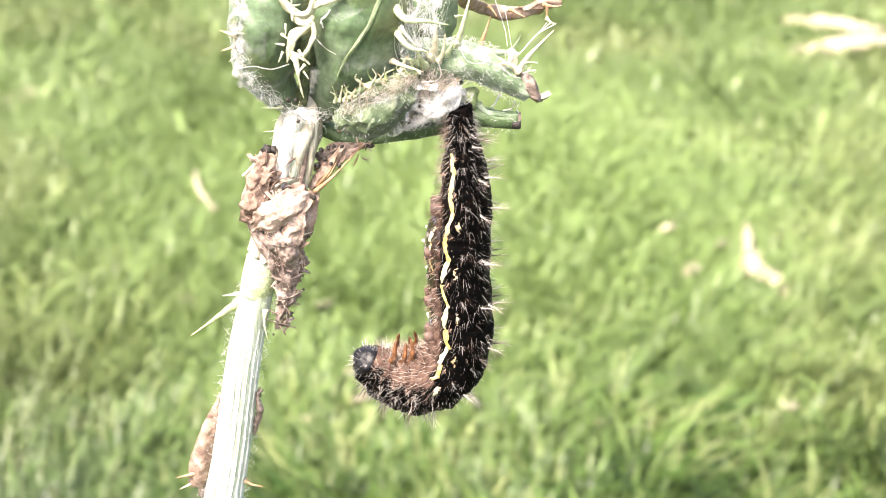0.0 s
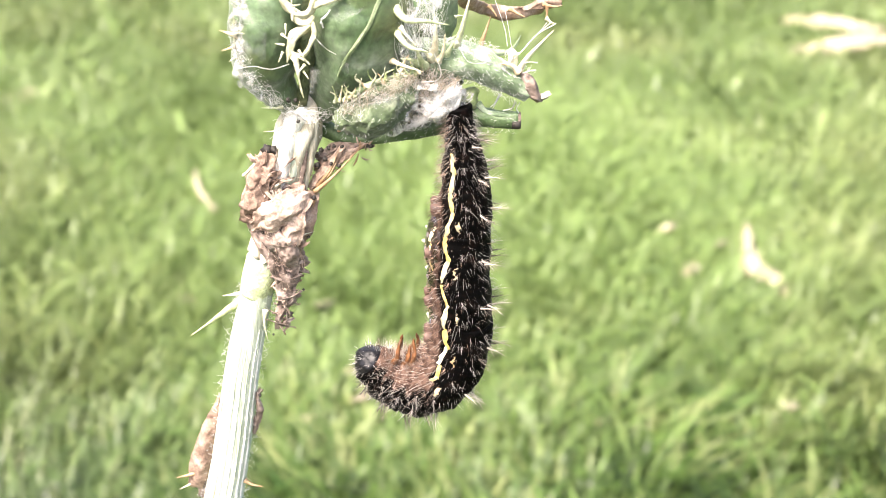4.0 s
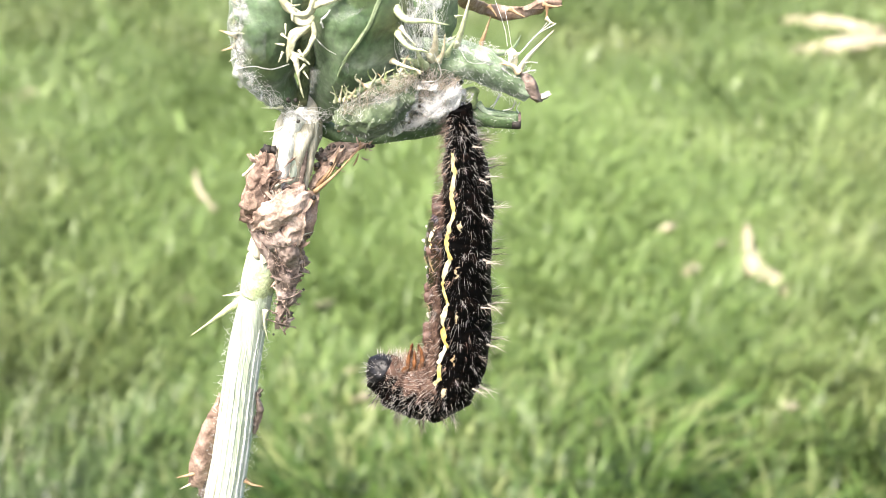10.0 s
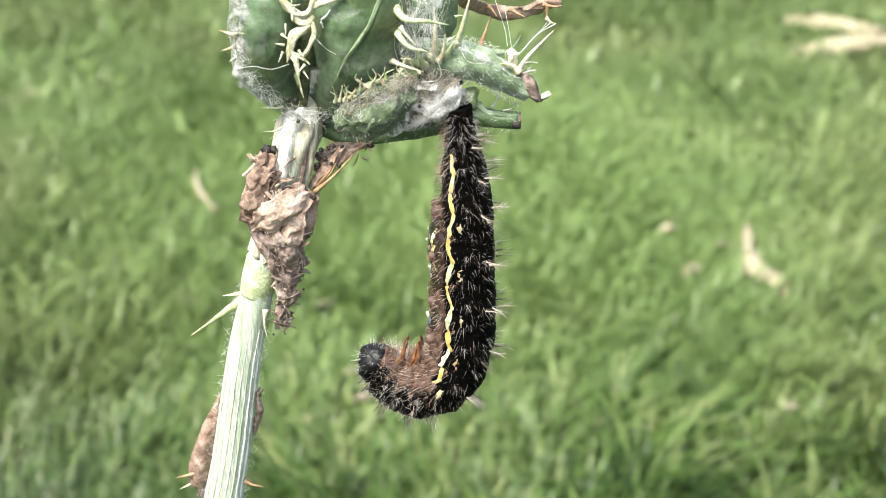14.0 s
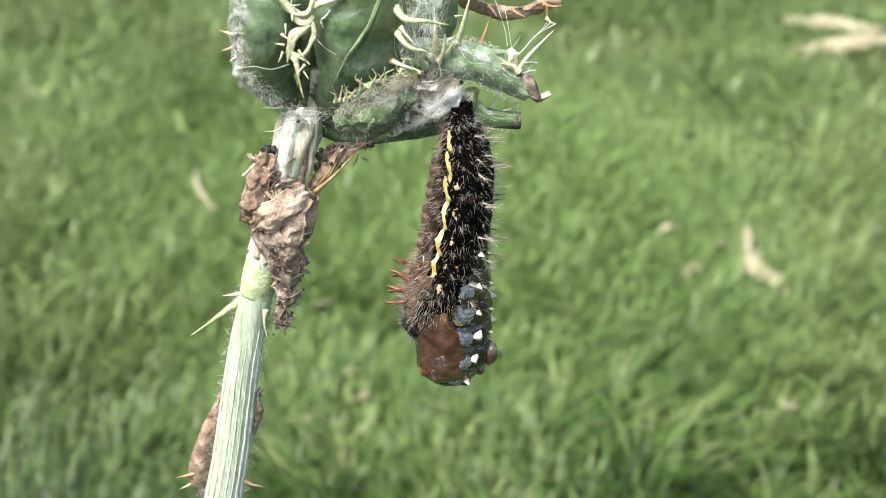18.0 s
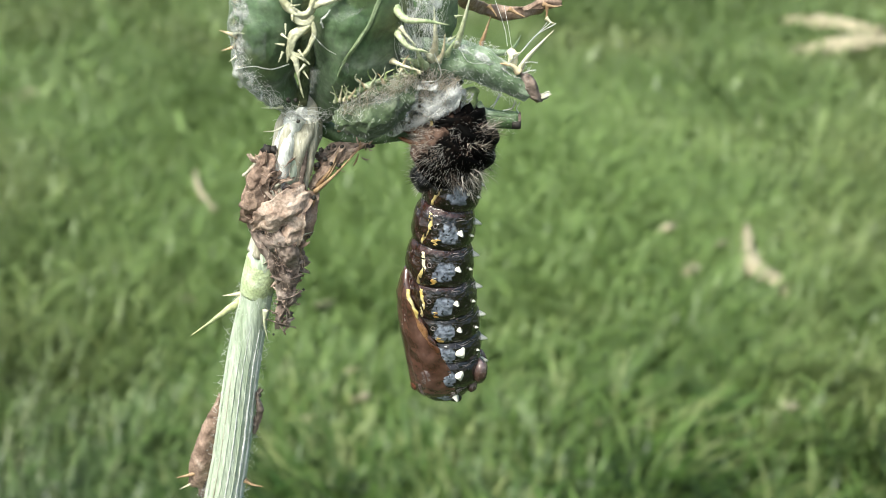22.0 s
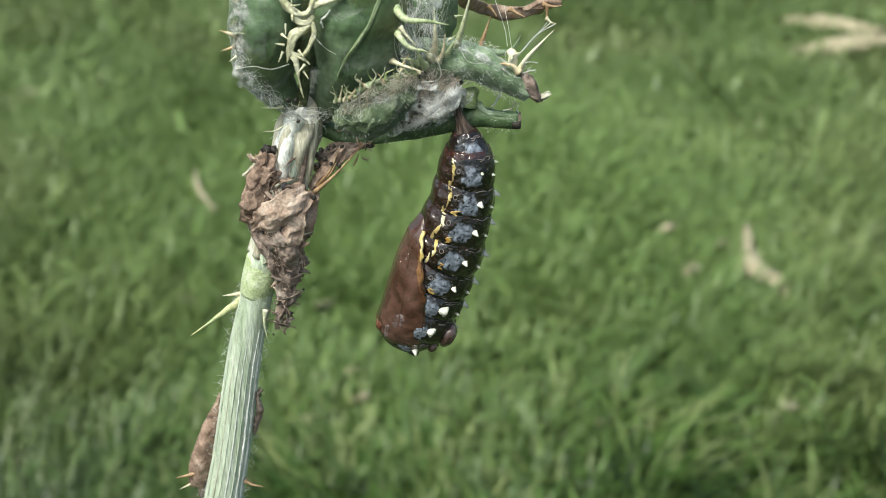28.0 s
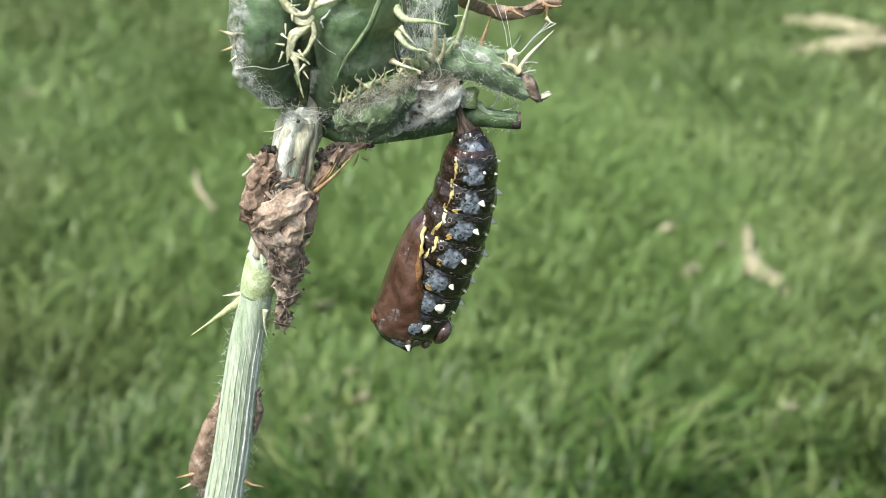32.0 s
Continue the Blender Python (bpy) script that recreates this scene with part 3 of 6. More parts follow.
    # the dry leaf behind the branch
    part("dead_leaf", shell(bmesh.new(), [(0.85, 6, 421.35), (3.37, 20, 416.37), (6.69, 26, 414.15), (9.55, 22, 415.47), (11.12, 10, 419.89)], [0.4, 0.75, 0.8, 0.7, 0.3], [0.2, 0.4, 0.5, 0.4, 0.2], 0.25, 12, 30, 0.4, 12), HUSK, thistle, "dry brown leaf arching behind the branch")
    part("dead_leaf", shell(bmesh.new(), [(7.70, 8, 419.19), (9.28, 7.5, 419.88), (11.28, 7.5, 419.99)], [0.15, 0.5, 0.3], [0.1, 0.2, 0.1], 0.2, 8, 16, 0.2, 13), HUSK, thistle, "dry curled leaf tip")
    for pts in ([(4.38, 7, 419.9), (4.81, 6.8, 419.4), (5.19, 6.6, 418.85)], [(6.28, 7, 419.57), (7.09, 6.8, 419.18), (7.9, 6.6, 418.85)], [(9.95, 7, 419.9), (9.95, 6.8, 419.29), (9.86, 6.6, 418.58)], [(9.51, 7, 420.01), (10.58, 6.8, 419.84), (11.44, 6.8, 419.95)]):
        thorn(pts, 0.22, THORN_DRY)
    thorn([(9.85, 6.6, 418.8), (10.33, 6.4, 418.41), (10.83, 6.4, 418.3)], 0.2)
    # cut twig
    part("twig", tube(bmesh.new(), [(-12.3, 2, 410.16), (-10.76, 1.8, 409.09), (-8.6, 1.5, 408.29), (-4.52, 1, 409.05), (-0.75, 0.8, 409.92), (2.45, 0.5, 410.93), (5.1, 0.4, 410.8), (7.11, 0.2, 410.7)], [0.9, 0.7, 0.55, 0.7, 0.85, 1.0, 0.9, 0.82], 20, 60, rough=0.12, seed=5, ribs=5, rib=0.04), TWIG, thistle, "cut dark green twig")
    part("twig_end", tube(bmesh.new(), [(7.01, 0.2, 410.7), (7.27, 0.2, 410.69)], [0.84, 0.8], 20, 4, rough=0.1, seed=5), HUSK_DARK, thistle, "brown cut end")
    part("twig_core", tube(bmesh.new(), [(6.45, -0.35, 410.57), (7.27, -0.35, 410.51)], [0.44, 0.44], 12, 4, rough=0.2), FRASS, thistle, "dark pith")
    part("twig_wool", tube(bmesh.new(), [(3.27, 0.2, 412.49), (3.91, 0.1, 411.69), (5.07, 0, 411.39), (6.98, -0.1, 411.26)], [0.3, 0.26, 0.26, 0.2], 14, 34, rough=0.4, seed=2), STALK, thistle, "white woolly upper edge")
    part("leaf_base", tube(bmesh.new(), [(2.22, 0.4, 412.09), (2.53, 0.5, 413.05), (3.21, 0.6, 413.68)], [0.9, 0.8, 0.35], 14, 14, rough=0.2), RIB, thistle)


def film_material(name="silk_film", lo=0.42, hi=0.68, most=0.75, size=900):
    """Silk spun so thin that the leaf shows through its holes."""
    m = mixed(name, [(0.72, 0.72, 0.7), (0.84, 0.84, 0.83)], 1, 0.6, 0, trans=0.5)
    n, l = m.node_tree.nodes, m.node_tree.links
    out = n["Material Output"].inputs[0]
    solid = out.links[0].from_socket
    tc = n.new("ShaderNodeTexCoord")
    tex = n.new("ShaderNodeTexNoise")
    tex.inputs["Scale"].default_value, tex.inputs["Detail"].default_value = size, 6
    l.new(tc.outputs["Object"], tex.inputs["Vector"])
    r = n.new("ShaderNodeMapRange")
    r.inputs["From Min"].default_value, r.inputs["From Max"].default_value = lo, hi
    r.inputs["To Max"].default_value = most
    l.new(tex.outputs["Fac"], r.inputs[0])
    clear = n.new("ShaderNodeBsdfTransparent")
    k = n.new("ShaderNodeMixShader")
    l.new(r.outputs[0], k.inputs[0])
    l.new(clear.outputs[0], k.inputs[1])
    l.new(solid, k.inputs[2])
    l.new(k.outputs[0], out)
    return m


def build_husk():
    for i, (pts, w, b, mat, rough) in enumerate((
            ([(-16.23, -1, 408.45), (-17.16, -1.6, 405.94), (-17.86, -1.8, 403.12), (-18.4, -1.6, 400.36)], [0.6, 1.2, 1.4, 0.5], [0.3, 0.7, 0.9, 0.3], HUSK, 0.35),
            ([(-12.85, -1.2, 404.5), (-14.56, -2.3, 403.34), (-16.64, -2.4, 401.62), (-18.7, -1.6, 400.78)], [0.9, 1.7, 1.5, 0.3], [0.3, 1.1, 1.0, 0.2], HUSK, 0.41),
            ([(-12.35, -0.6, 403.77), (-13.21, -1.7, 401.6), (-14.4, -1.9, 399.29), (-14.36, -1.2, 396.19)], [0.5, 1.2, 1.2, 0.5], [0.3, 0.9, 0.9, 0.4], HUSK, 0.36),
            ([(-18.25, -1.6, 400.96), (-16.72, -2.5, 400.18), (-15.19, -2.4, 398.63), (-13.83, -1, 396.09)], [0.4, 1.0, 1.2, 0.9], [0.2, 0.7, 0.9, 0.4], HUSK_DARK, 0.41),
            ([(-18.37, -1.6, 400.78), (-17.84, -2.2, 399.44), (-16.66, -2.2, 397.31), (-15.8, -1.6, 394.52)], [0.3, 0.5, 0.6, 0.5], [0.1, 0.3, 0.4, 0.3], HUSK_DARK, 0.23),
            ([(-14.07, -0.8, 397.23), (-14.9, -1.6, 395.77), (-15.55, -1.4, 393.47), (-16.31, -0.8, 391.23)], [0.9, 1.2, 1.0, 0.3], [0.3, 0.8, 0.7, 0.2], HUSK_DARK, 0.41),
            ([(-15.74, -1, 392.94), (-16.27, -1.2, 391.13), (-16.81, -0.8, 388.63)], [0.5, 0.45, 0.1], [0.2, 0.3, 0.1], HUSK_DARK, 0.27),
            ([(-14.68, -1.4, 404.99), (-14.95, -2, 403.8), (-15.4, -2, 402.5)], [0.5, 1.0, 0.6], [0.2, 0.6, 0.3], HUSK_DARK, 0.32),
            ([(-12.57, -0.4, 403.98), (-11.51, -0.6, 405.53), (-10.4, -0.4, 406.9), (-9.41, 0, 408.29)], [0.5, 0.6, 0.5, 0.1], [0.2, 0.3, 0.2, 0.1], HUSK, 0.27),
            ([(-12.1, 0.6, 406.9), (-9.91, 0.6, 407.82), (-7.76, 0.8, 407.98), (-6.47, 1, 408.13)], [0.6, 0.55, 0.4, 0.15], [0.3, 0.3, 0.2, 0.1], HUSK_DARK, 0.32),
            ([(-12.33, 0.2, 405.78), (-10.44, 0, 406.79), (-8.54, 0.2, 407.64), (-7.46, 0.4, 408.25)], [0.3, 0.5, 0.35, 0.1], [0.1, 0.2, 0.2, 0.1], HUSK, 0.27),
            ([(-23.41, 1, 379.7), (-24.5, 0.4, 376.89), (-25.71, 0, 373.17), (-26.97, 0, 368.55)], [0.25, 0.9, 1.15, 0.8], [0.1, 0.5, 0.7, 0.3], HUSK, 0.23),
            ([(-23.41, 1.4, 379.08), (-24.29, 1.2, 375.26), (-25.45, 1.2, 370.08), (-26.52, 1.2, 366.26)], [0.2, 0.7, 0.9, 0.6], [0.1, 0.4, 0.5, 0.3], HUSK_DARK, 0.23),
            ([(-18.93, -0.4, 381.43), (-19.36, -0.6, 380.73), (-19.32, -0.5, 378.91), (-20.04, -0.3, 375.71)], [0.3, 0.3, 0.5, 0.2], [0.1, 0.2, 0.3, 0.1], HUSK_DARK, 0.27))):
        part("withered_leaf", shell(bmesh.new(), pts, w, b, 0.1, 26, 44, rough, i * 7), mat, thistle, "brown papery withered leaf")
    for pts, w, mat in (([(-16.12, -2, 408.27), (-17.04, -2.5, 406.03), (-17.69, -2.7, 403.81), (-18.58, -2.2, 401.23)], [0.5, 1.0, 1.35, 0.7], HUSK), ([(-12.66, -1.6, 404.32), (-14.04, -3, 403.76), (-15.94, -3.2, 402.69), (-18.20, -2.4, 400.90)], [0.7, 1.5, 1.6, 0.4], HUSK), ([(-13.35, -2, 403.67), (-13.85, -3, 402.19), (-14.66, -3, 400.11), (-15.08, -2.4, 397.71)], [0.5, 1.0, 1.1, 0.5], HUSK), ([(-16.90, -2.6, 401.41), (-15.72, -3, 400.41), (-14.77, -2.8, 398.51), (-14.82, -2, 395.35)], [0.4, 0.9, 1.0, 0.5], HUSK_DARK)):
        part("withered_leaf", shell(bmesh.new(), pts, w, [0.2, 0.6, 0.6, 0.2], 0.08, 30, 46, 0.5, w[1] * 9, curl=0.2), mat, thistle, "papery tan leaf wrapped round the stem")
    # flakes and shreds of the withered leaf
    rng = random.Random(31)
    line = spline([(-16.23, -1.4, 407.58), (-16.82, -1.8, 404.29), (-15.89, -2, 401.44), (-15.54, -1.9, 398.38), (-15.17, -1.3, 394.37), (-16.28, -0.9, 389.67)], 90)
    for k in range(210):
        i = rng.randrange(90) if k % 3 else rng.randrange(50)
        c = line[i] + Vector((max(-1.9, min(2.2, rng.gauss(0.2, 1.0))) if i < 55 else rng.gauss(0, 0.25), rng.uniform(-0.9, 0.5), rng.gauss(0, 0.6)))
        d = Vector((rng.gauss(0, 0.6), rng.gauss(-0.15, 0.3), rng.gauss(0, 1))).normalized() * rng.uniform(0.4, 1.7)
        w = rng.uniform(0.05, 0.26) * (0.6 if i > 54 else 1)
        part("flake", shell(bmesh.new(), [c - d, c + Vector((rng.gauss(0, 0.2), -0.15, 0)), c + d], [w * 0.3, w, w * 0.2], [0.02, rng.uniform(0, 0.3), 0.02], 0.03, 4, 8, 0.3, k,
             face=(rng.gauss(0, 0.5), -1, rng.gauss(0, 0.4))), HUSK_DARK if i > 45 and rng.random() < 0.7 else HUSK if rng.random() < 0.75 else PITH, thistle)
    fuzz = bmesh.new()
    for k in range(150):
        i = rng.randrange(70)
        c = line[i] + Vector((max(-1.8, min(2.0, rng.gauss(0.1, 1.1))) * (1 if i < 52 else 0.4), rng.uniform(-1.3, -0.7) if i < 52 else rng.uniform(-0.8, -0.3), rng.gauss(0, 0.7)))
        d = Vector((rng.gauss(-0.2, 0.8), rng.gauss(-0.3, 0.3), rng.gauss(0, 0.7))).normalized() * rng.uniform(0.4, 1.3)
        tube(fuzz, [c - d, c + Vector((rng.gauss(0, 0.2), -0.2, rng.gauss(0, 0.2))), c + d], [0.012, 0.02, 0.006], 4, 7)
    tagged(part("fibre", fuzz, HUSK, thistle, "pale frayed fibres of the withered leaf"), kind="stuff")
    for k in range(26):
        p = Vector((-12.3, -0.5, 405.02)).lerp(Vector((-7.3, 0.4, 408.25)), rng.random()) + Vector((rng.gauss(0, 0.3), rng.gauss(0, 0.3), rng.gauss(0, 0.4)))
        q = p + Vector((rng.gauss(0.5, 0.6), rng.gauss(0, 0.3), rng.gauss(0.4, 0.7)))
        part("shred", tube(bmesh.new(), [p, p.lerp(q, 0.5) + Vector((0, 0, -0.15)), q], [0.06, 0.1, 0.02], 5, 8), rng.choice((HUSK, HUSK_DARK, THORN_DRY)), thistle)
    for pts, r, mat in (([(-17.73, -1.6, 405.48), (-18.27, -1.8, 404.99), (-18.78, -1.9, 404.33)], 0.2, THORN), ([(-18.12, -1.6, 403.62), (-18.6, -1.8, 403.24), (-18.82, -1.9, 403.05)], 0.14, THORN), ([(-13.34, -1.8, 401.05), (-13.69, -1.9, 399.29), (-14.2, -1.6, 397.5)], 0.14, THORN_DRY),
                        ([(-12.27, -0.8, 403.86), (-10.4, -1, 405.58), (-8.47, -0.8, 407.63), (-7.35, -0.4, 408.56)], 0.2, THORN_DRY), ([(-12.11, -0.6, 404.36), (-10.66, -0.8, 406.19), (-9.8, -0.6, 408.29)], 0.18, THORN_DRY), ([(-12.31, -1.2, 403.33), (-12.79, -1.6, 401.55), (-13.4, -1.6, 400.18)], 0.16, THORN_DRY),
                        ([(-26.43, 0, 370.51), (-27.4, -0.4, 370.43), (-28.79, -0.6, 370.2)], 0.3, THORN_DRY), ([(-26.65, 0, 369.46), (-27.57, -0.2, 369), (-28.65, -0.3, 368.48)], 0.2, THORN), ([(-21.39, -0.8, 370.05), (-20.6, -1, 369.61), (-19.4, -1, 369.31)], 0.22, THORN_DRY),
                        ([(-17.64, -1.7, 391.53), (-17.81, -2, 390.16), (-17.59, -2, 388.21)], 0.24, THORN), ([(-20.19, 0, 392.41), (-21.03, -0.4, 392.5), (-22.08, -0.6, 392.47)], 0.26, THORN), ([(-9.73, -0.6, 409.99), (-9.79, -0.9, 410.66), (-9.81, -1, 411.25)], 0.14, THORN_DRY)):
        thorn(pts, r, mat)
    part("leaf_spur", tube(bmesh.new(), [(-19.84, 0, 392.54), (-20.64, -0.4, 391.66), (-21.92, -0.7, 390.73), (-23.59, -0.8, 389.48), (-25.52, -0.9, 388.09)], [0.25, 0.36, 0.22, 0.12, 0.03], 12, 30, rough=0.35, seed=6, flat=0.6), SPUR, thistle, "pale green leaf spur ending in a thorn")
    part("leaf_spur", shell(bmesh.new(), [(-20.17, 0.5, 392.14), (-21.04, 0.4, 391.03), (-21.75, 0.4, 389.99)], [0.2, 0.35, 0.05], [0.1, 0.2, 0], 0.12, 8, 14, 0.4, 3), STALK, thistle)


FILM = film_material()
VEIL = film_material("silk_veil", 0.5, 0.8, 0.3, 500)
LUMPY = mixed("lumpy_leaf", [(0.02, 0.036, 0.013), (0.048, 0.075, 0.031), (0.09, 0.12, 0.063), (0.2, 0.22, 0.155)], 1.3, 0.6, 0.9, fine=0.3, sheen=0.15)
MIDRIB = mixed("midrib", [(0.09, 0.13, 0.06), (0.14, 0.185, 0.095), (0.2, 0.245, 0.14)], 1.8, 0.5, 0.3, fine=0.3)
CORK = mixed("cream_margin", [(0.3, 0.3, 0.16), (0.5, 0.49, 0.33), (0.66, 0.64, 0.5)], 1.6, 0.5, 0.3, fine=0.3)
TANSILK = mixed("tan_silk", [(0.3, 0.24, 0.17), (0.5, 0.43, 0.35), (0.72, 0.68, 0.62)], 0.8, 0.6, 0, island=0.6, trans=0.3)
PAD = film_material("silk_pad", 0.25, 0.8, 0.75, 500)
EDGE = film_material("woolly_edge", 0.42, 0.72, 0.6, 1300)
MARGIN = mixed("leaf_margin", [(0.14, 0.2, 0.08), (0.36, 0.41, 0.24), (0.58, 0.58, 0.42)], 1.4, 0.5, 0.3, fine=0.3)
FOLD = mixed("leaf_fold", [(0.012, 0.022, 0.008), (0.035, 0.05, 0.018), (0.09, 0.085, 0.04)], 2.0, 0.6, 0.5, fine=0.3)
PITH = mixed("dry_pith", [(0.2, 0.17, 0.12), (0.42, 0.4, 0.31), (0.62, 0.61, 0.55)], 1.3, 0.8, 0.8, fine=0.25, stretch=(1, 1, 0.2))
NODE = mixed("node_skin", [(0.29, 0.35, 0.16), (0.39, 0.45, 0.26), (0.54, 0.58, 0.46)], 1.8, 0.6, 0.4, fine=0.25)
WOOL = mixed("white_wool", [(0.46, 0.48, 0.42), (0.7, 0.71, 0.68), (0.8, 0.8, 0.78)], 1.2, 0.8, 0.6, fine=0.15, stretch=(1, 1, 0.3))
RIB = mixed("pale_rib", [(0.14, 0.2, 0.07), (0.26, 0.32, 0.14), (0.45, 0.46, 0.3)], 1.5, 0.5, 0.3, fine=0.25)
SPUR = mixed("leaf_spur", [(0.25, 0.34, 0.16), (0.48, 0.5, 0.26), (0.62, 0.58, 0.32)], 2.0, 0.5, 0.3, fine=0.3)
build_stem()
build_bud()
build_husk()


# ---- wool, silk and droppings on the thistle ----
def strand(bm, pts, r, steps=7):
    c = spline(pts, steps)
    rings = []
    for i, p in enumerate(c):
        d = (c[min(i + 1, steps - 1)] - c[max(i - 1, 0)]).normalized()
        s = d.orthogonal().normalized()
        u = d.cross(s)
        rings.append([bm.verts.new(p + (s * math.cos(a) + u * math.sin(a)) * r) for a in (0, 2.094, 4.189)])
    for a, b in zip(rings, rings[1:]):
        for k in range(3):
            bm.faces.new((a[k], a[(k + 1) % 3], b[(k + 1) % 3], b[k]))


def cobweb(bm, rng, low, high, count, r, sag=0.4, loose=0.6, reach=0.35):
    """Threads spun between two guide lines, in every direction."""
    a, b = spline(low, 60), spline(high, 60)

    def pick(u, v):
        i = int(max(0, min(59, u * 59)))
        return a[i].lerp(b[i], v) + Vector([rng.gauss(0, loose) * 0.5 for _ in range(3)])
    for _ in range(count):
        u, v = rng.random(), rng.random()
        p = pick(u, v)
        q = pick(u + rng.gauss(0, reach), rng.random())
        m = p.lerp(q, 0.5) + Vector((rng.gauss(0, sag), rng.gauss(0, sag) * 0.6, rng.gauss(-0.2, sag)))
        strand(bm, [p, m, q], r * rng.uniform(0.6, 1.5))


silk = thing("silk_web", (0.85, 0, 411.56), "white silk threads spun over the thistle leaves and twig", "silk web")


def build_silk():
    rng = random.Random(21)
    pad = bmesh.new()
    cobweb(pad, rng, [(-2.59, -0.6, 410.55), (-0.21, -0.9, 411.44), (1.99, -0.7, 412.36)], [(-0.73, -1.2, 412.54), (0.83, -1.2, 413.52), (2.13, -0.8, 414.04)], 260, 0.024, 0.15, 0.5, 0.3)
    part("silk_pad", pad, SILK, silk, "dense white silk pad")
    web = bmesh.new()
    cobweb(web, rng, [(-5.99, -1.5, 409.88), (-3.36, -1.4, 410.51), (-0.21, -1.2, 411.71)], [(-4.78, -3, 415.31), (-2.49, -2.6, 415.97), (0.82, -1.6, 414.85)], 190, 0.009, 0.35, 0.8, 0.18)
    cobweb(web, rng, [(-4.02, -2.2, 416.64), (-2.23, -2.2, 417.43), (-0.2, -2, 418.15)], [(-3.39, -1.6, 423.16), (-1.69, -1.8, 423.21), (0.2, -1.6, 423.16)], 150, 0.009, 0.3, 0.9, 0.16)
    cobweb(web, rng, [(-18.33, -2, 423.01), (-18.77, -2.2, 418.73), (-17.54, -2.4, 415.64), (-15.17, -2, 413.47)], [(-17.17, -3, 423.27), (-17.16, -3.4, 419.09), (-16.13, -3.2, 416.17), (-14.42, -2, 413.09)], 260, 0.008, 0.3, 0.6, 0.07)
    cobweb(web, rng, [(-14.78, -1.6, 412.13), (-13.21, -2, 411.45), (-10.91, -1.6, 411.3)], [(-14.46, -1.6, 413.22), (-12.62, -2, 412.82), (-10.09, -1.6, 412.4)], 80, 0.014, 0.2, 0.5, 0.3)
    cobweb(web, rng, [(-9.87, -4.2, 412.52), (-7.31, -4.6, 412.13), (-4.29, -3.6, 412.57)], [(-9.79, -4.2, 414.65), (-7.22, -4.6, 415.32), (-3.24, -3.2, 415.9)], 60, 0.009, 0.2, 0.5, 0.15)
    part("threads", web, SILK, silk, "loose silk threads")
    tan = bmesh.new()
    cobweb(tan, rng, [(-6.74, -1.8, 410.65), (-4.38, -1.8, 410.99), (-1.77, -1.8, 411.92), (0.83, -1.8, 413.29)], [(-5.95, -2, 414.97), (-3.27, -2, 416.15), (-0.71, -2, 416.68), (1.43, -2, 415.51)], 420, 0.016, 0.25, 0.7, 0.2)
    cobweb(tan, rng, [(-8.80, -4.2, 414.12), (-6.73, -4.2, 415.70), (-4.20, -4.2, 416.64), (-2.20, -4.2, 416.75)], [(-9.37, -4, 412.71), (-6.82, -4, 412.98), (-4.25, -4, 414.58), (-2.21, -4, 415.64)], 220, 0.013, 0.2, 0.5, 0.12)
    part("threads", tan, TANSILK, silk, "matted tan silk and plant fluff")
    part("film", shell(bmesh.new(), [(-6.45, -1.9, 411.57), (-4.35, -1.9, 412.51), (-2.27, -1.9, 413.59), (-0.21, -1.9, 414.51), (1.33, -1.9, 415.21)], [0.5, 1.9, 1.9, 1.3, 0.5], [0.1, 0.4, 0.5, 0.4, 0.1], 0.05, 20, 34, 0.7, 31), FILM, silk, "matted silk film")
    for k in range(3):
        part("film", shell(bmesh.new(), [(-2.57, -1, 411.25), (-1.25, -2.2, 412.02), (0.05, -2.3, 412.97), (0.98, -2.3, 414.00), (1.60, -1.7, 414.82)], [0.2, 0.5, 0.8, 0.8, 0.4], [0.1, 0.25, 0.3, 0.25, 0.1], 0.05, 14, 30, 0.4, 40 + k), PAD, silk, "dense white silk pad")
    white = bmesh.new()
    cobweb(white, rng, [(-3.6, -2.0, 410.6), (-1.2, -2.3, 411.9), (0.9, -2.2, 414.2)], [(-3.0, -2.0, 411.5), (-0.6, -2.3, 412.9), (1.7, -2.0, 414.6)], 520, 0.015, 0.12, 0.3, 0.22)
    part("silk_pad", white, SILK, silk, "bright white silk strands")
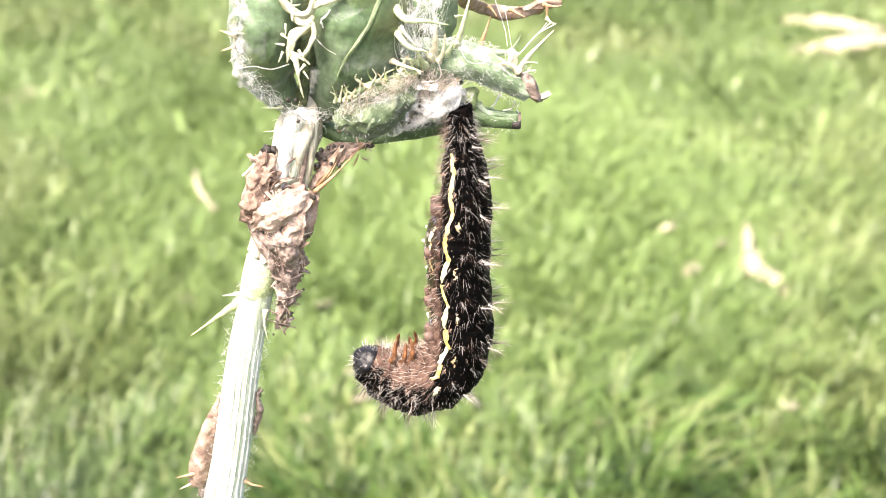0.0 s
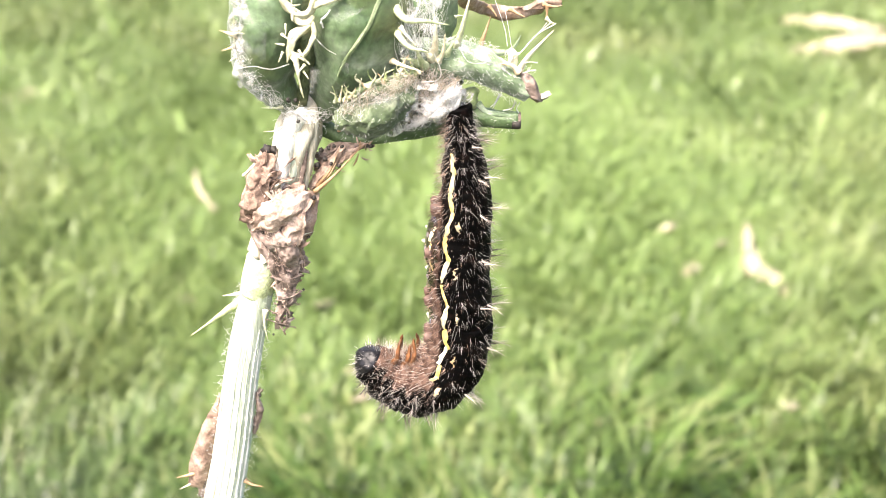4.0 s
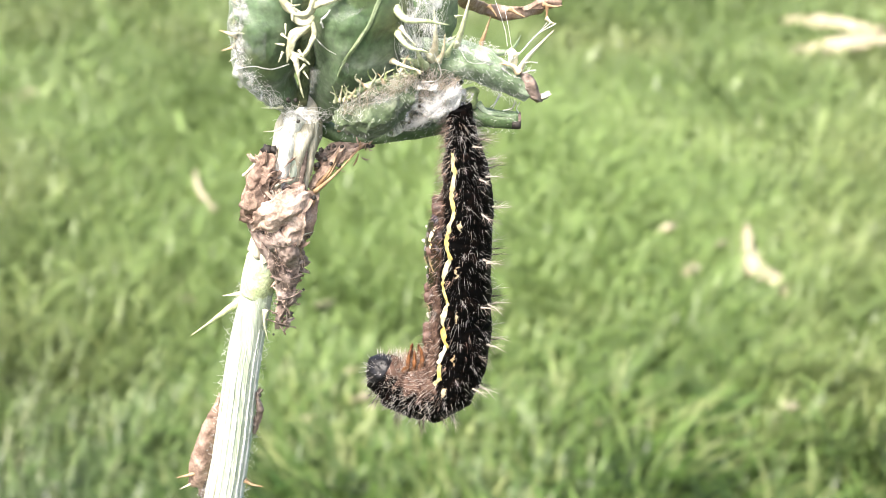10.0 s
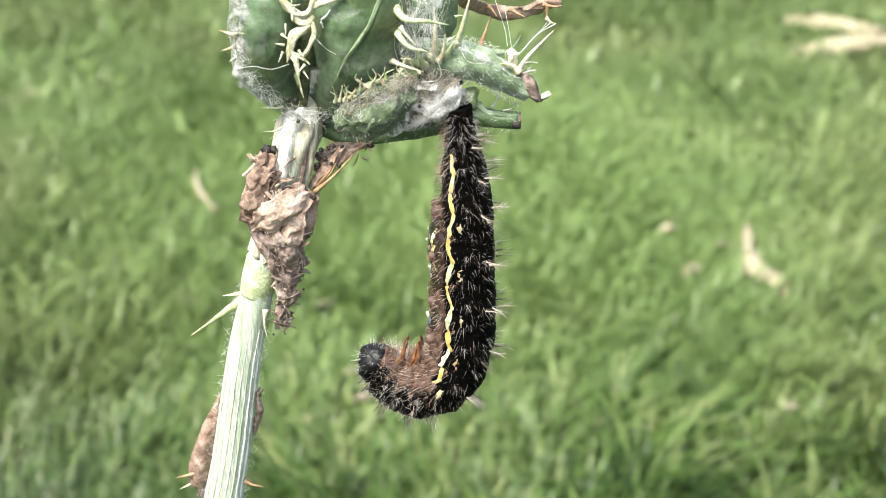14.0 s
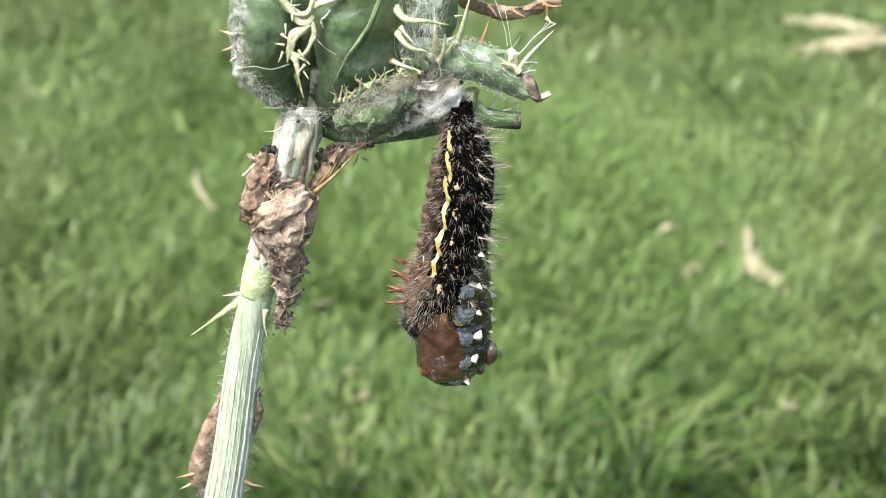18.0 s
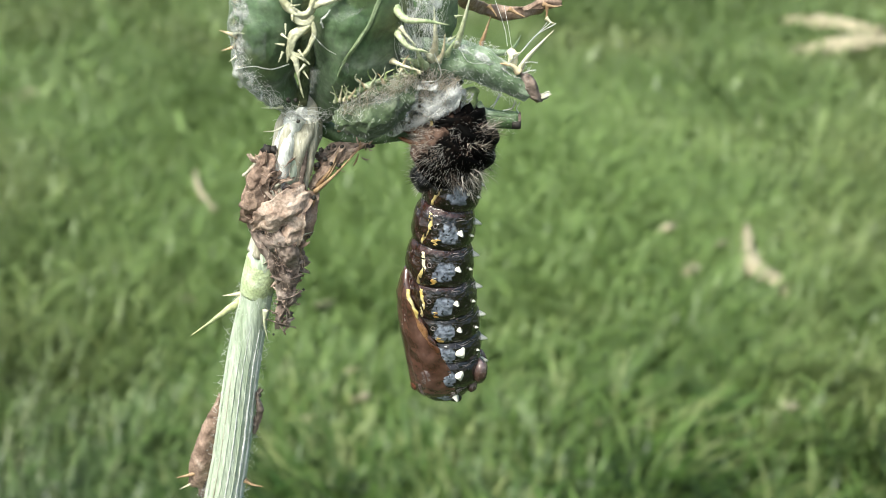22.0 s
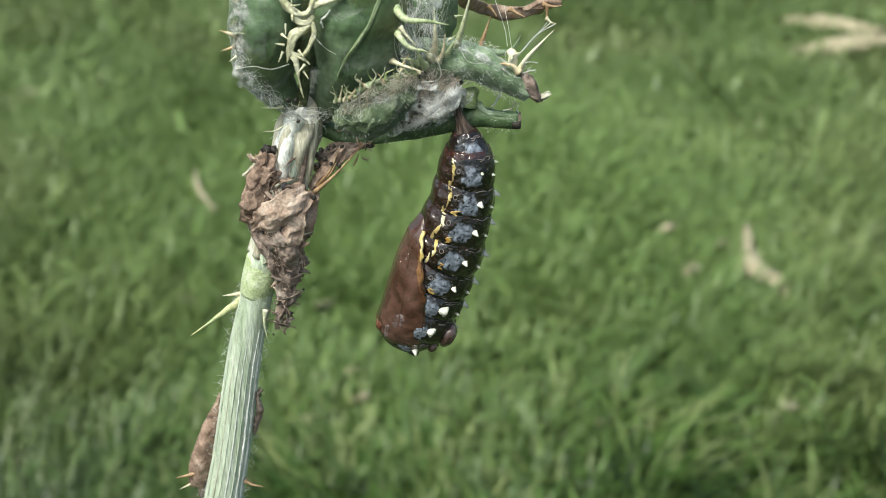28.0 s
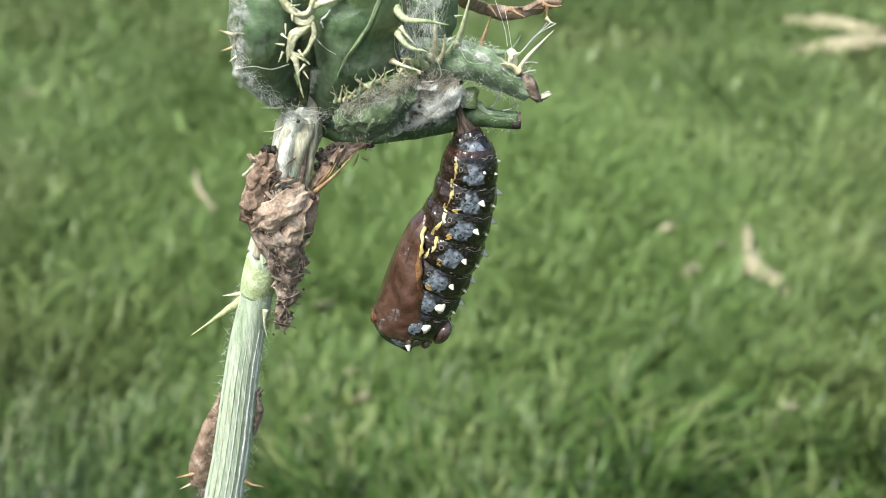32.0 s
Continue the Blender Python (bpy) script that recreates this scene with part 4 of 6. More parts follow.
    for i, (pts, w) in enumerate((([(-11.4, -3.3, 414.35), (-9.94, -4.2, 417.01), (-9.54, -4.6, 419.95)], [0.8, 1.8, 0.9]), ([(-16.47, -3.9, 417.18), (-16.53, -4.4, 420.39), (-16.01, -4, 423.77)], [0.8, 1.2, 1.0]), ([(-9.47, -4.5, 421.92), (-7.96, -4.6, 423.19), (-6.48, -4.4, 424.36)], [0.7, 1.2, 0.8]), ([(-6.76, -4.7, 413.77), (-5.23, -4.6, 414.37), (-3.73, -4, 415.11)], [0.3, 0.6, 0.4]), ([(-2.58, -0.8, 410.51), (-0.47, -1.2, 411.66), (1.04, -1.3, 412.9), (2.18, -1, 414.22)], [0.3, 0.8, 0.9, 0.6]), ([(-2.21, -0.9, 410.77), (-0.21, -1.3, 411.8), (1.14, -1.4, 413.05), (2.07, -1.1, 414.03)], [0.2, 0.6, 0.7, 0.5]), ([(-5.46, -1.4, 410.29), (-3.58, -2, 412), (-1.49, -2.2, 413.97)], [0.6, 1.3, 0.9]), ([(-2.51, -1.2, 416.85), (-1.97, -1.2, 420), (-1.6, -1, 423.52)], [1.2, 1.6, 1.8]), ([(-17.77, -2.6, 423.31), (-17.61, -3, 420.50), (-17.88, -3, 418.19), (-17.46, -3, 415.57), (-15.74, -2.4, 413.50)], [0.7, 1.0, 1.0, 0.9, 0.5]), ([(-14.26, -1.7, 411.89), (-12.91, -2.2, 411.91), (-11.63, -2, 412)], [0.3, 0.7, 0.3]))):
        part("film", shell(bmesh.new(), pts, w, [0.1, 0.3, 0.1] if i < 4 else [0.1, 0.2, 0.1], 0.05, 14, 24, 0.3 if i < 4 else 0.7, i * 5), VEIL if i < 4 else EDGE if i == 8 else FILM, silk, "thin white silk film")
    lines = bmesh.new()
    for pts, r in (([(4.92, 6, 420.7), (5.73, 3, 418.82), (5.9, 0.5, 417.83)], 0.03), ([(5.79, 6, 420.16), (6.1, 3, 418.82), (6.32, 0.4, 417.43)], 0.025), ([(10.79, 6, 418.41), (8.75, 3, 418.17), (7.26, -0.2, 417.61), (5.98, -0.6, 416.56)], 0.05),
                   ([(10.3, 6, 418.52), (8.5, 3, 417.95), (6.75, -0.4, 417.14)], 0.04), ([(9.92, 6, 418.52), (8.83, 4, 417.88), (7.52, 0, 417.97)], 0.03), ([(-18.21, -4, 417.1), (-16.63, -4.4, 417.44), (-15.18, -4.2, 417.11), (-13.59, -4, 417.52)], 0.035),
                   ([(5.24, 0, 413.44), (4.84, 0, 412.56), (4.43, 0, 412.12)], 0.07), ([(5.55, 0, 413.77), (5.05, 0, 412.78), (4.64, 0, 412.01)], 0.05), ([(6.73, 0, 412.67), (6.38, -0.1, 412.04), (5.59, -0.1, 411.82)], 0.08), ([(7.16, 0, 412.56), (6.86, 0, 412.01), (7.08, 0, 411.56)], 0.05),
                   ([(-9.79, -4, 422.39), (-10.27, -4.4, 421.8), (-10.56, -4.5, 421.72), (-10.41, -4.4, 420.9)], 0.06), ([(-10.08, -4.2, 422.04), (-10.47, -4.4, 421.7), (-10.68, -4.4, 421.3)], 0.05), ([(-2.69, -2.8, 420.45), (-2.4, -3, 419.48), (-2.2, -3, 418.97)], 0.04),
                   ([(-0.8, -3, 418.19), (-0.2, -3, 416.63), (-0.46, -3, 415.73), (-1.98, -2.8, 415.46)], 0.035), ([(1.42, -1.4, 418.29), (2.34, -2.1, 417.13), (3.87, -2, 417)], 0.03), ([(7.23, -1.2, 416.75), (7.99, -1.2, 416.85), (8.61, -1.2, 416.75)], 0.05),
                   ([(7.26, -1.2, 415.79), (7.82, -1.2, 416), (8.43, -1.2, 416.11)], 0.05), ([(-11.43, -4.2, 420.34), (-10.35, -4.3, 419.1), (-9.41, -4, 418.39)], 0.025)):
        strand(lines, pts, r, 14)
    part("threads", lines, SILK, silk, "single silk lines")


def build_wool():
    """Short white hairs that stand off the stem, the branch and the twig."""
    rng = random.Random(8)
    bm = bmesh.new()
    for line, r0, r1, count, size in (([(-25.12, 0, 361.74), (-22.87, 0, 372.29), (-20.59, 0, 384.48), (-18.56, 0, 393.05)], 2.3, 1.85, 900, 0.75), ([(-17.49, 0, 397.46), (-15.47, 0, 403.52), (-12.96, 0.6, 411.35)], 1.6, 2.2, 260, 0.6),
                                      ([(-4.44, 2, 415.31), (2.38, 0, 416.59), (7.64, 0, 413.99)], 2.3, 1.6, 700, 0.6), ([(-7.75, 1, 408.65), (-0.75, 0.8, 409.92), (6.95, 0.2, 410.7)], 0.7, 0.85, 260, 0.5),
                                      ([(-9.42, -3.6, 412.09), (-6.33, -3.8, 412.65), (-2.75, -2.6, 415.18)], 1.6, 1.0, 160, 0.35)):
        c = spline(line, 120)
        for _ in range(count):
            i = rng.randrange(1, 119)
            d = (c[i + 1] - c[i - 1]).normalized()
            s = d.orthogonal().normalized()
            a = rng.uniform(0, 2 * math.pi)
            out = s * math.cos(a) + d.cross(s) * math.sin(a)
            p = c[i] + out * (r0 + (r1 - r0) * i / 119) * 0.97
            q = p + (out * 0.7 + d * rng.uniform(-1, 1) + Vector([rng.uniform(-0.4, 0.4) for _ in range(3)])) * size * rng.uniform(0.4, 1.1)
            strand(bm, [p, p.lerp(q, 0.5) + out * 0.12, q], 0.013, 4)
    tagged(part("wool", bm, SILK, thistle, "short white woolly hairs"), kind="stuff")


def build_frass():
    rng = random.Random(2)
    big = thing("dropping", (-16.29, -1.4, 408.43), "large dark crumbly dropping stuck on the withered leaf", "dropping", "droppings on the thistle")
    for k in range(7):
        part("crumb", skin_ball(Vector((-16.43, -1.2, 408.3)) + Vector((rng.gauss(0, 0.25), rng.gauss(0, 0.2), rng.gauss(0, 0.22))), rng.uniform(0.25, 0.42), 0.8, k), FRASS, big)
    for k, (c, r) in enumerate((((-10.73, -0.8, 408.37), 0.26), ((-10.25, -0.8, 408.54), 0.24), ((-11.51, -0.6, 408.06), 0.3), ((-9.53, -0.6, 408.41), 0.22), ((-7.18, 0.2, 408.15), 0.26), ((-6.81, 0.2, 408.15), 0.26), ((-12.88, -2.6, 399.93), 0.2), ((-13.37, -1.2, 399.38), 0.18), ((-11.14, -0.9, 407.27), 0.3), ((-9.83, -1, 406.62), 0.25), ((-11.88, -0.8, 406.65), 0.35), ((-10.58, -0.9, 406.81), 0.22), ((-14.06, -2.6, 413.73), 0.3), ((-13.39, -2.6, 413.68), 0.26), ((-13.24, -2.6, 411.67), 0.22), ((-17.2, -2.8, 400.5), 0.2), ((-16.61, -2.8, 402.98), 0.15), ((-17.18, -0.8, 388.17), 0.15), ((-13.91, -0.6, 393.18), 0.16), ((-3.07, -2, 411.39), 0.25), ((-3.67, -2.2, 412.62), 0.2), ((-4.59, -2.4, 412.85), 0.22), ((-2.17, -2.2, 413.05), 0.22), ((-12.36, -1.2, 403.45), 0.35), ((-19, -1, 380.99), 0.25))):
        ob = thing("dropping", c, "small black dropping caught on the thistle", "dropping", "droppings on the thistle")
        part("crumb", skin_ball(c, r * 0.78, 0.6, k), FRASS, ob)


def skin_ball(c, r, rough, seed):
    bm = bmesh.new()
    bmesh.ops.create_icosphere(bm, subdivisions=2, radius=r)
    for v in bm.verts:
        v.co = Vector(c) + v.co * (1 + rough * noise.noise(v.co * (1.6 / r) + Vector((seed * 1.7, 0, 0))))
    return bm


build_silk()
build_wool()
build_frass()


# ---- the caterpillar and its chrysalis ----
def ring_coords(n, l):
    """Position on a body ring: the coordinates in millimetres and how far round to the flank a point lies (0 back and belly, 1 flank)."""
    tc = n.new("ShaderNodeTexCoord")
    sp = n.new("ShaderNodeSeparateXYZ")
    sc = n.new("ShaderNodeVectorMath")
    sc.operation = "SCALE"
    sc.inputs["Scale"].default_value = 1000
    l.new(tc.outputs["Object"], sc.inputs[0])
    l.new(sc.outputs[0], sp.inputs[0])
    return sc.outputs[0], sp.outputs[0], sp.outputs[1], sp.outputs[2]


def math_node(n, l, op, a, b=None, c=None):
    k = n.new("ShaderNodeMath")
    k.operation = op
    for i, v in enumerate((a, b, c)):
        if v is None:
            continue
        if isinstance(v, (int, float)):
            k.inputs[i].default_value = v
        else:
            l.new(v, k.inputs[i])
    return k.outputs[0]


def smooth(n, l, v, lo, hi):
    k = n.new("ShaderNodeMapRange")
    k.interpolation_type = "SMOOTHSTEP"
    k.inputs["From Min"].default_value, k.inputs["From Max"].default_value = lo, hi
    l.new(v, k.inputs[0])
    return k.outputs[0]


def blend(n, l, fac, a, b):
    k = n.new("ShaderNodeMix")
    k.data_type = "RGBA"
    l.new(fac, k.inputs[0])
    for i, v in ((6, a), (7, b)):
        if isinstance(v, tuple):
            k.inputs[i].default_value = (*v, 1)
        else:
            l.new(v, k.inputs[i])
    return k.outputs[2]


def noise_at(n, l, vec, scale, detail=3):
    k = n.new("ShaderNodeTexNoise")
    k.inputs["Scale"].default_value, k.inputs["Detail"].default_value = scale, detail
    l.new(vec, k.inputs["Vector"])
    return k.outputs["Fac"]


def relief(n, l, b, height, strength, distance):
    bp = n.new("ShaderNodeBump")
    bp.inputs["Strength"].default_value, bp.inputs["Distance"].default_value = strength, distance
    l.new(height, bp.inputs["Height"])
    l.new(bp.outputs[0], b.inputs["Normal"])


def larva_material(name, belly_from):
    """Velvet black back, brown belly, pale flecks."""
    m = bpy.data.materials.new(name)
    m.use_nodes = True
    n, l = m.node_tree.nodes, m.node_tree.links
    b = n["Principled BSDF"]
    vec, x, y, z = ring_coords(n, l)
    big, fine = noise_at(n, l, vec, 0.9), noise_at(n, l, vec, 5.0)
    dark = blend(n, l, smooth(n, l, big, 0.5, 0.75), (0.0009, 0.0008, 0.0008), (0.005, 0.003, 0.0024))
    belly = blend(n, l, smooth(n, l, noise_at(n, l, vec, 1.7), 0.3, 0.7), (0.028, 0.016, 0.012), (0.115, 0.074, 0.057))
    under = math_node(n, l, "MULTIPLY_ADD", big, 1.6, x)
    col = blend(n, l, smooth(n, l, under, belly_from, belly_from - 0.5), dark, belly)
    fleck = smooth(n, l, noise_at(n, l, vec, 3.2), 0.67, 0.72)
    col = blend(n, l, math_node(n, l, "MULTIPLY", fleck, 0.45), col, (0.2, 0.17, 0.14))
    l.new(col, b.inputs["Base Color"])
    b.inputs["Roughness"].default_value = 0.62
    b.inputs["Specular IOR Level"].default_value = 0.03
    relief(n, l, b, fine, 0.4, 0.0001)
    return m


def pupa_material():
    """Lacquered near-black shell: red-brown between the rings, grey-blue blotches on the flanks."""
    m = bpy.data.materials.new("pupa_shell")
    m.use_nodes = True
    n, l = m.node_tree.nodes, m.node_tree.links
    b = n["Principled BSDF"]
    vec, x, y, z = ring_coords(n, l)
    big, fine = noise_at(n, l, vec, 0.8, 2), noise_at(n, l, vec, 5.0)
    col = blend(n, l, smooth(n, l, big, 0.42, 0.62), (0.0035, 0.003, 0.003), (0.009, 0.006, 0.005))
    col = blend(n, l, smooth(n, l, math_node(n, l, "MULTIPLY_ADD", noise_at(n, l, vec, 1.5, 4), 6.0, x), 2.0, 0.4), col, (0.02, 0.008, 0.005))
    band = math_node(n, l, "MULTIPLY_ADD", big, 0.8, z)
    col = blend(n, l, smooth(n, l, band, 1.65, 2.1), col, (0.034, 0.011, 0.007))
    side = math_node(n, l, "ABSOLUTE", math_node(n, l, "MULTIPLY_ADD", noise_at(n, l, vec, 1.1, 3), 2.4, math_node(n, l, "ADD", x, -1.25)))
    low = math_node(n, l, "MULTIPLY", smooth(n, l, band, 1.3, 0.9), smooth(n, l, band, -0.85, -0.5))
    grey = math_node(n, l, "MULTIPLY", smooth(n, l, side, 1.0, 0.65), low)
    tone = blend(n, l, smooth(n, l, noise_at(n, l, vec, 1.9, 5), 0.35, 0.65), (0.09, 0.1, 0.13), (0.21, 0.235, 0.29))
    col = blend(n, l, grey, col, tone)
    dots = smooth(n, l, noise_at(n, l, vec, 2.4, 1), 0.63, 0.67)
    col = blend(n, l, math_node(n, l, "MULTIPLY", dots, 0.8), col, (0.008, 0.007, 0.008))
    dust = smooth(n, l, noise_at(n, l, vec, 3.6, 5), 0.6, 0.7)
    col = blend(n, l, math_node(n, l, "MULTIPLY", dust, 0.35), col, (0.2, 0.18, 0.175))
    l.new(col, b.inputs["Base Color"])
    rr = n.new("ShaderNodeMapRange")
    rr.inputs["To Min"].default_value, rr.inputs["To Max"].default_value = 0.04, 0.14
    l.new(fine, rr.inputs[0])
    l.new(rr.outputs[0], b.inputs["Roughness"])
    b.inputs["Specular IOR Level"].default_value = 0.5
    b.inputs["Coat Weight"].default_value, b.inputs["Coat Roughness"].default_value = 0.7, 0.06
    relief(n, l, b, noise_at(n, l, vec, 1.3, 2), 0.9, 0.0005)
    return m


SKIN = larva_material("larva_skin", -1.1)
SKIN_FRONT = larva_material("larva_front_skin", -0.1)
PUPA = pupa_material()
WING = mixed("pupa_wing", [(0.026, 0.01, 0.007), (0.052, 0.023, 0.016), (0.093, 0.049, 0.039), (0.19, 0.14, 0.13)], 3.2, 0.15, 0.6, fine=0.9, coat=1.0, contrast=0.27)
AMBER = mixed("pupa_amber", [(0.04, 0.016, 0.009), (0.11, 0.045, 0.02), (0.24, 0.13, 0.06)], 1.6, 0.3, 0.2, coat=0.4)
STALK_SHELL = mixed("pupa_hook", [(0.014, 0.01, 0.008), (0.045, 0.03, 0.024), (0.16, 0.12, 0.095)], 0.8, 0.4, 0.4, fine=0.25, stretch=(1, 1, 0.3))
YELLOW = mixed("larva_yellow", [(0.36, 0.25, 0.06), (0.52, 0.41, 0.14), (0.6, 0.54, 0.33)], 1.0, 0.5, 0.4, random_ob=0.2, contrast=0.2)
YELLOW_PALE = mixed("pupa_yellow", [(0.2, 0.15, 0.07), (0.5, 0.4, 0.15), (0.58, 0.54, 0.4)], 0.9, 0.4, 0.4, random_ob=0.3, contrast=0.15)
WHITE_POINT = mixed("pupa_point", [(0.4, 0.38, 0.3), (0.62, 0.6, 0.52), (0.74, 0.73, 0.66)], 0.8, 0.4, 0.2)
CREAM = mixed("larva_cream", [(0.5, 0.4, 0.16), (0.62, 0.56, 0.36), (0.68, 0.65, 0.52)], 0.9, 0.5, 0.4, random_ob=0.3, contrast=0.2)
FLECK = mixed("larva_fleck", [(0.2, 0.12, 0.06), (0.42, 0.31, 0.17), (0.55, 0.46, 0.32)], 0.7, 0.6, 0.4, random_ob=0.4)
OCHRE = mixed("pupa_ochre", [(0.16, 0.07, 0.02), (0.4, 0.23, 0.06), (0.5, 0.38, 0.15)], 0.6, 0.35, 0.4, random_ob=0.3, coat=0.4)
LILAC = mixed("pupa_lilac", [(0.06, 0.035, 0.03), (0.11, 0.08, 0.08), (0.26, 0.22, 0.23)], 0.9, 0.25, 0.4, coat=0.6)
SHOULDER = mixed("pupa_shoulder", [(0.03, 0.014, 0.01), (0.08, 0.045, 0.038), (0.24, 0.19, 0.19)], 1.4, 0.25, 0.4, fine=0.4, coat=0.6)
EYE = mixed("pupa_eye", [(0.05, 0.018, 0.012), (0.13, 0.045, 0.028), (0.3, 0.2, 0.16)], 1.2, 0.25, 0.3, coat=0.6)
GREY_SHELL = mixed("pupa_grey", [(0.1, 0.08, 0.075), (0.26, 0.22, 0.22)], 1.2, 0.3, 0.3, coat=0.3)
BRISTLE_PALE = mixed("bristle_pale", [(0.16, 0.13, 0.105), (0.4, 0.35, 0.3), (0.66, 0.62, 0.57)], 1.0, 0.5, 0, island=0.6)
BRISTLE_MIXED = mixed("bristle_mixed", [(0.014, 0.012, 0.011), (0.06, 0.052, 0.047), (0.26, 0.24, 0.22), (0.55, 0.53, 0.5)], 1.0, 0.5, 0, island=0.9)
BRISTLE_DARK = mixed("bristle_dark", [(0.008, 0.006, 0.005), (0.03, 0.02, 0.015), (0.3, 0.25, 0.2)], 1.0, 0.5, 0, island=0.5)
BRISTLE_TAN = mixed("bristle_tan", [(0.09, 0.055, 0.04), (0.28, 0.18, 0.135), (0.48, 0.37, 0.3)], 1.0, 0.6, 0, island=0.6)
LEG = mixed("larva_leg", [(0.02, 0.008, 0.005), (0.09, 0.036, 0.012), (0.25, 0.1, 0.03)], 0.8, 0.35, 0.1)
HEAD = mixed("larva_head", [(0.002, 0.002, 0.003), (0.006, 0.006, 0.007), (0.016, 0.017, 0.02)], 0.7, 0.38, 0.8, fine=0.3, spec=0.22)

HANG = (1.25, -1.3, 412.79)


def body_at(z0, z1, radii, flat=1.0, shifts=(0, 0), depths=None, rough=0.0, seed=0, folds=0, fold=0.0, square=1.0):
    """The surface of a body along z: gives the point at t (0 top, 1 bottom) and the angle a, lifted by `lift`."""
    def at(t, a, lift=0.0):
        z = z0 + (z1 - z0) * t
        r = ramp(radii, t)
        d = ramp(depths, t) if depths else r * flat
        k = 1 + rough * noise.noise(Vector((2.0 * math.cos(a) + seed, 2.0 * math.sin(a), z * 0.8)))
        k += fold * math.sin(folds * 2 * math.pi * t + 0.5 * math.sin(a + seed))
        c, s = math.cos(a), math.sin(a)
        c, s = math.copysign(abs(c) ** square, c), math.copysign(abs(s) ** square, s)
        return Vector((ramp(shifts, t) + (r * k + lift) * c, (d * k + lift) * s, z))
    return at


def skin_over(at, sides=32, steps=12):
    bm = bmesh.new()
    rings = [[bm.verts.new(at(i / (steps - 1), 2 * math.pi * k / sides)) for k in range(sides)] for i in range(steps)]
    for a, b in zip(rings, rings[1:]):
        for k in range(sides):
            bm.faces.new((a[k], a[(k + 1) % sides], b[(k + 1) % sides], b[k]))
    bm.faces.new(rings[0][::-1])
    bm.faces.new(rings[-1])
    return bm


def patch(at, t0, t1, a_mid, a_half, lift=0.05, ragged=0.5, seed=0, slant=0.0, n=9, m=5):
    """A raised patch of colour on a body, with a ragged outline. Angles in degrees."""
    bm = bmesh.new()
    top, low = [], []
    for i in range(n):
        u = i / (n - 1)
        w = a_half * (1 + ragged * noise.noise(Vector((u * 3.1, seed * 1.7, 0.3)))) * (0.45 + 0.55 * math.sin(math.pi * (0.08 + 0.84 * u)))
        mid = a_mid + slant * (u - 0.5) + a_half * ragged * noise.noise(Vector((u * 2.3, seed * 2.9, 7.3)))
        for rows, h in ((top, lift), (low, -0.12)):
            rows.append([bm.verts.new(at(t0 + (t1 - t0) * u, radians(mid + w * (2 * k / (m - 1) - 1)), h * (0.4 if h > 0 and k in (0, m - 1) else 1))) for k in range(m)])
    for g in (top, low):
        for a, b in zip(g, g[1:]):
            for k in range(m - 1):
                bm.faces.new((a[k], a[k + 1], b[k + 1], b[k]))
    edge = [(top[i][0], low[i][0]) for i in range(n)] + [(top[-1][k], low[-1][k]) for k in range(1, m)]
    edge += [(top[i][-1], low[i][-1]) for i in range(n - 2, -1, -1)] + [(top[0][k], low[0][k]) for k in range(m - 2, 0, -1)]
    for a, b in zip(edge, edge[1:] + edge[:1]):
        bm.faces.new((a[0], a[1], b[1], b[0]))
    return bm


def band(at, line, half, lift=0.03, ragged=0.35, seed=0, n=14, m=5):
    """A raised stripe on a body along a line of (t, degrees), with an uneven edge."""
    bm = bmesh.new()
    top, low = [], []
    for i in range(n):
        u = i / (n - 1)
        t, mid = ramp([q[0] for q in line], u), ramp([q[1] for q in line], u)
        w = half * (1 + ragged * noise.noise(Vector((u * 4.7, seed * 1.7, 0.3)))) * (0.55 + 0.45 * math.sin(math.pi * (0.1 + 0.8 * u)))
        mid += half * ragged * noise.noise(Vector((u * 5.3, seed * 2.9, 7.3)))
        for rows, h in ((top, lift), (low, -0.12)):
            rows.append([bm.verts.new(at(t, radians(mid + w * (2 * k / (m - 1) - 1)), h * (0.3 if h > 0 and k in (0, m - 1) else 1))) for k in range(m)])
    for g in (top, low):
        for a, b in zip(g, g[1:]):
            for k in range(m - 1):
                bm.faces.new((a[k], a[k + 1], b[k + 1], b[k]))
    edge = [(top[i][0], low[i][0]) for i in range(n)] + [(top[-1][k], low[-1][k]) for k in range(1, m)]
    edge += [(top[i][-1], low[i][-1]) for i in range(n - 2, -1, -1)] + [(top[0][k], low[0][k]) for k in range(m - 2, 0, -1)]
    for a, b in zip(edge, edge[1:] + edge[:1]):
        bm.faces.new((a[0], a[1], b[1], b[0]))
    return bm


def larva_ring(top, r, low, h, seed):
    """A soft body ring: folded and hollow at both ends, deepest on the belly side."""
    def at(t, a, lift=0.0):
        c, s = math.cos(a), math.sin(a)
        q = abs(2 * t - 1)
        k = 1 - (0.04 + 0.115 * max(0.0, -c)) * q ** 2.4 + 0.012 * math.sin(31 * t + 0.8 * math.sin(2 * a + seed))
        k += 0.07 * noise.noise(Vector((2.2 * c + seed, 2.2 * s, t * 3.0)))
        w = ramp([top, (top + r) * 0.5, r, (r + low) * 0.5, low], t) * k
        return Vector(((w + lift) * c, (w * 1.1 + lift) * s, h * (1 - 2 * t)))
    return at


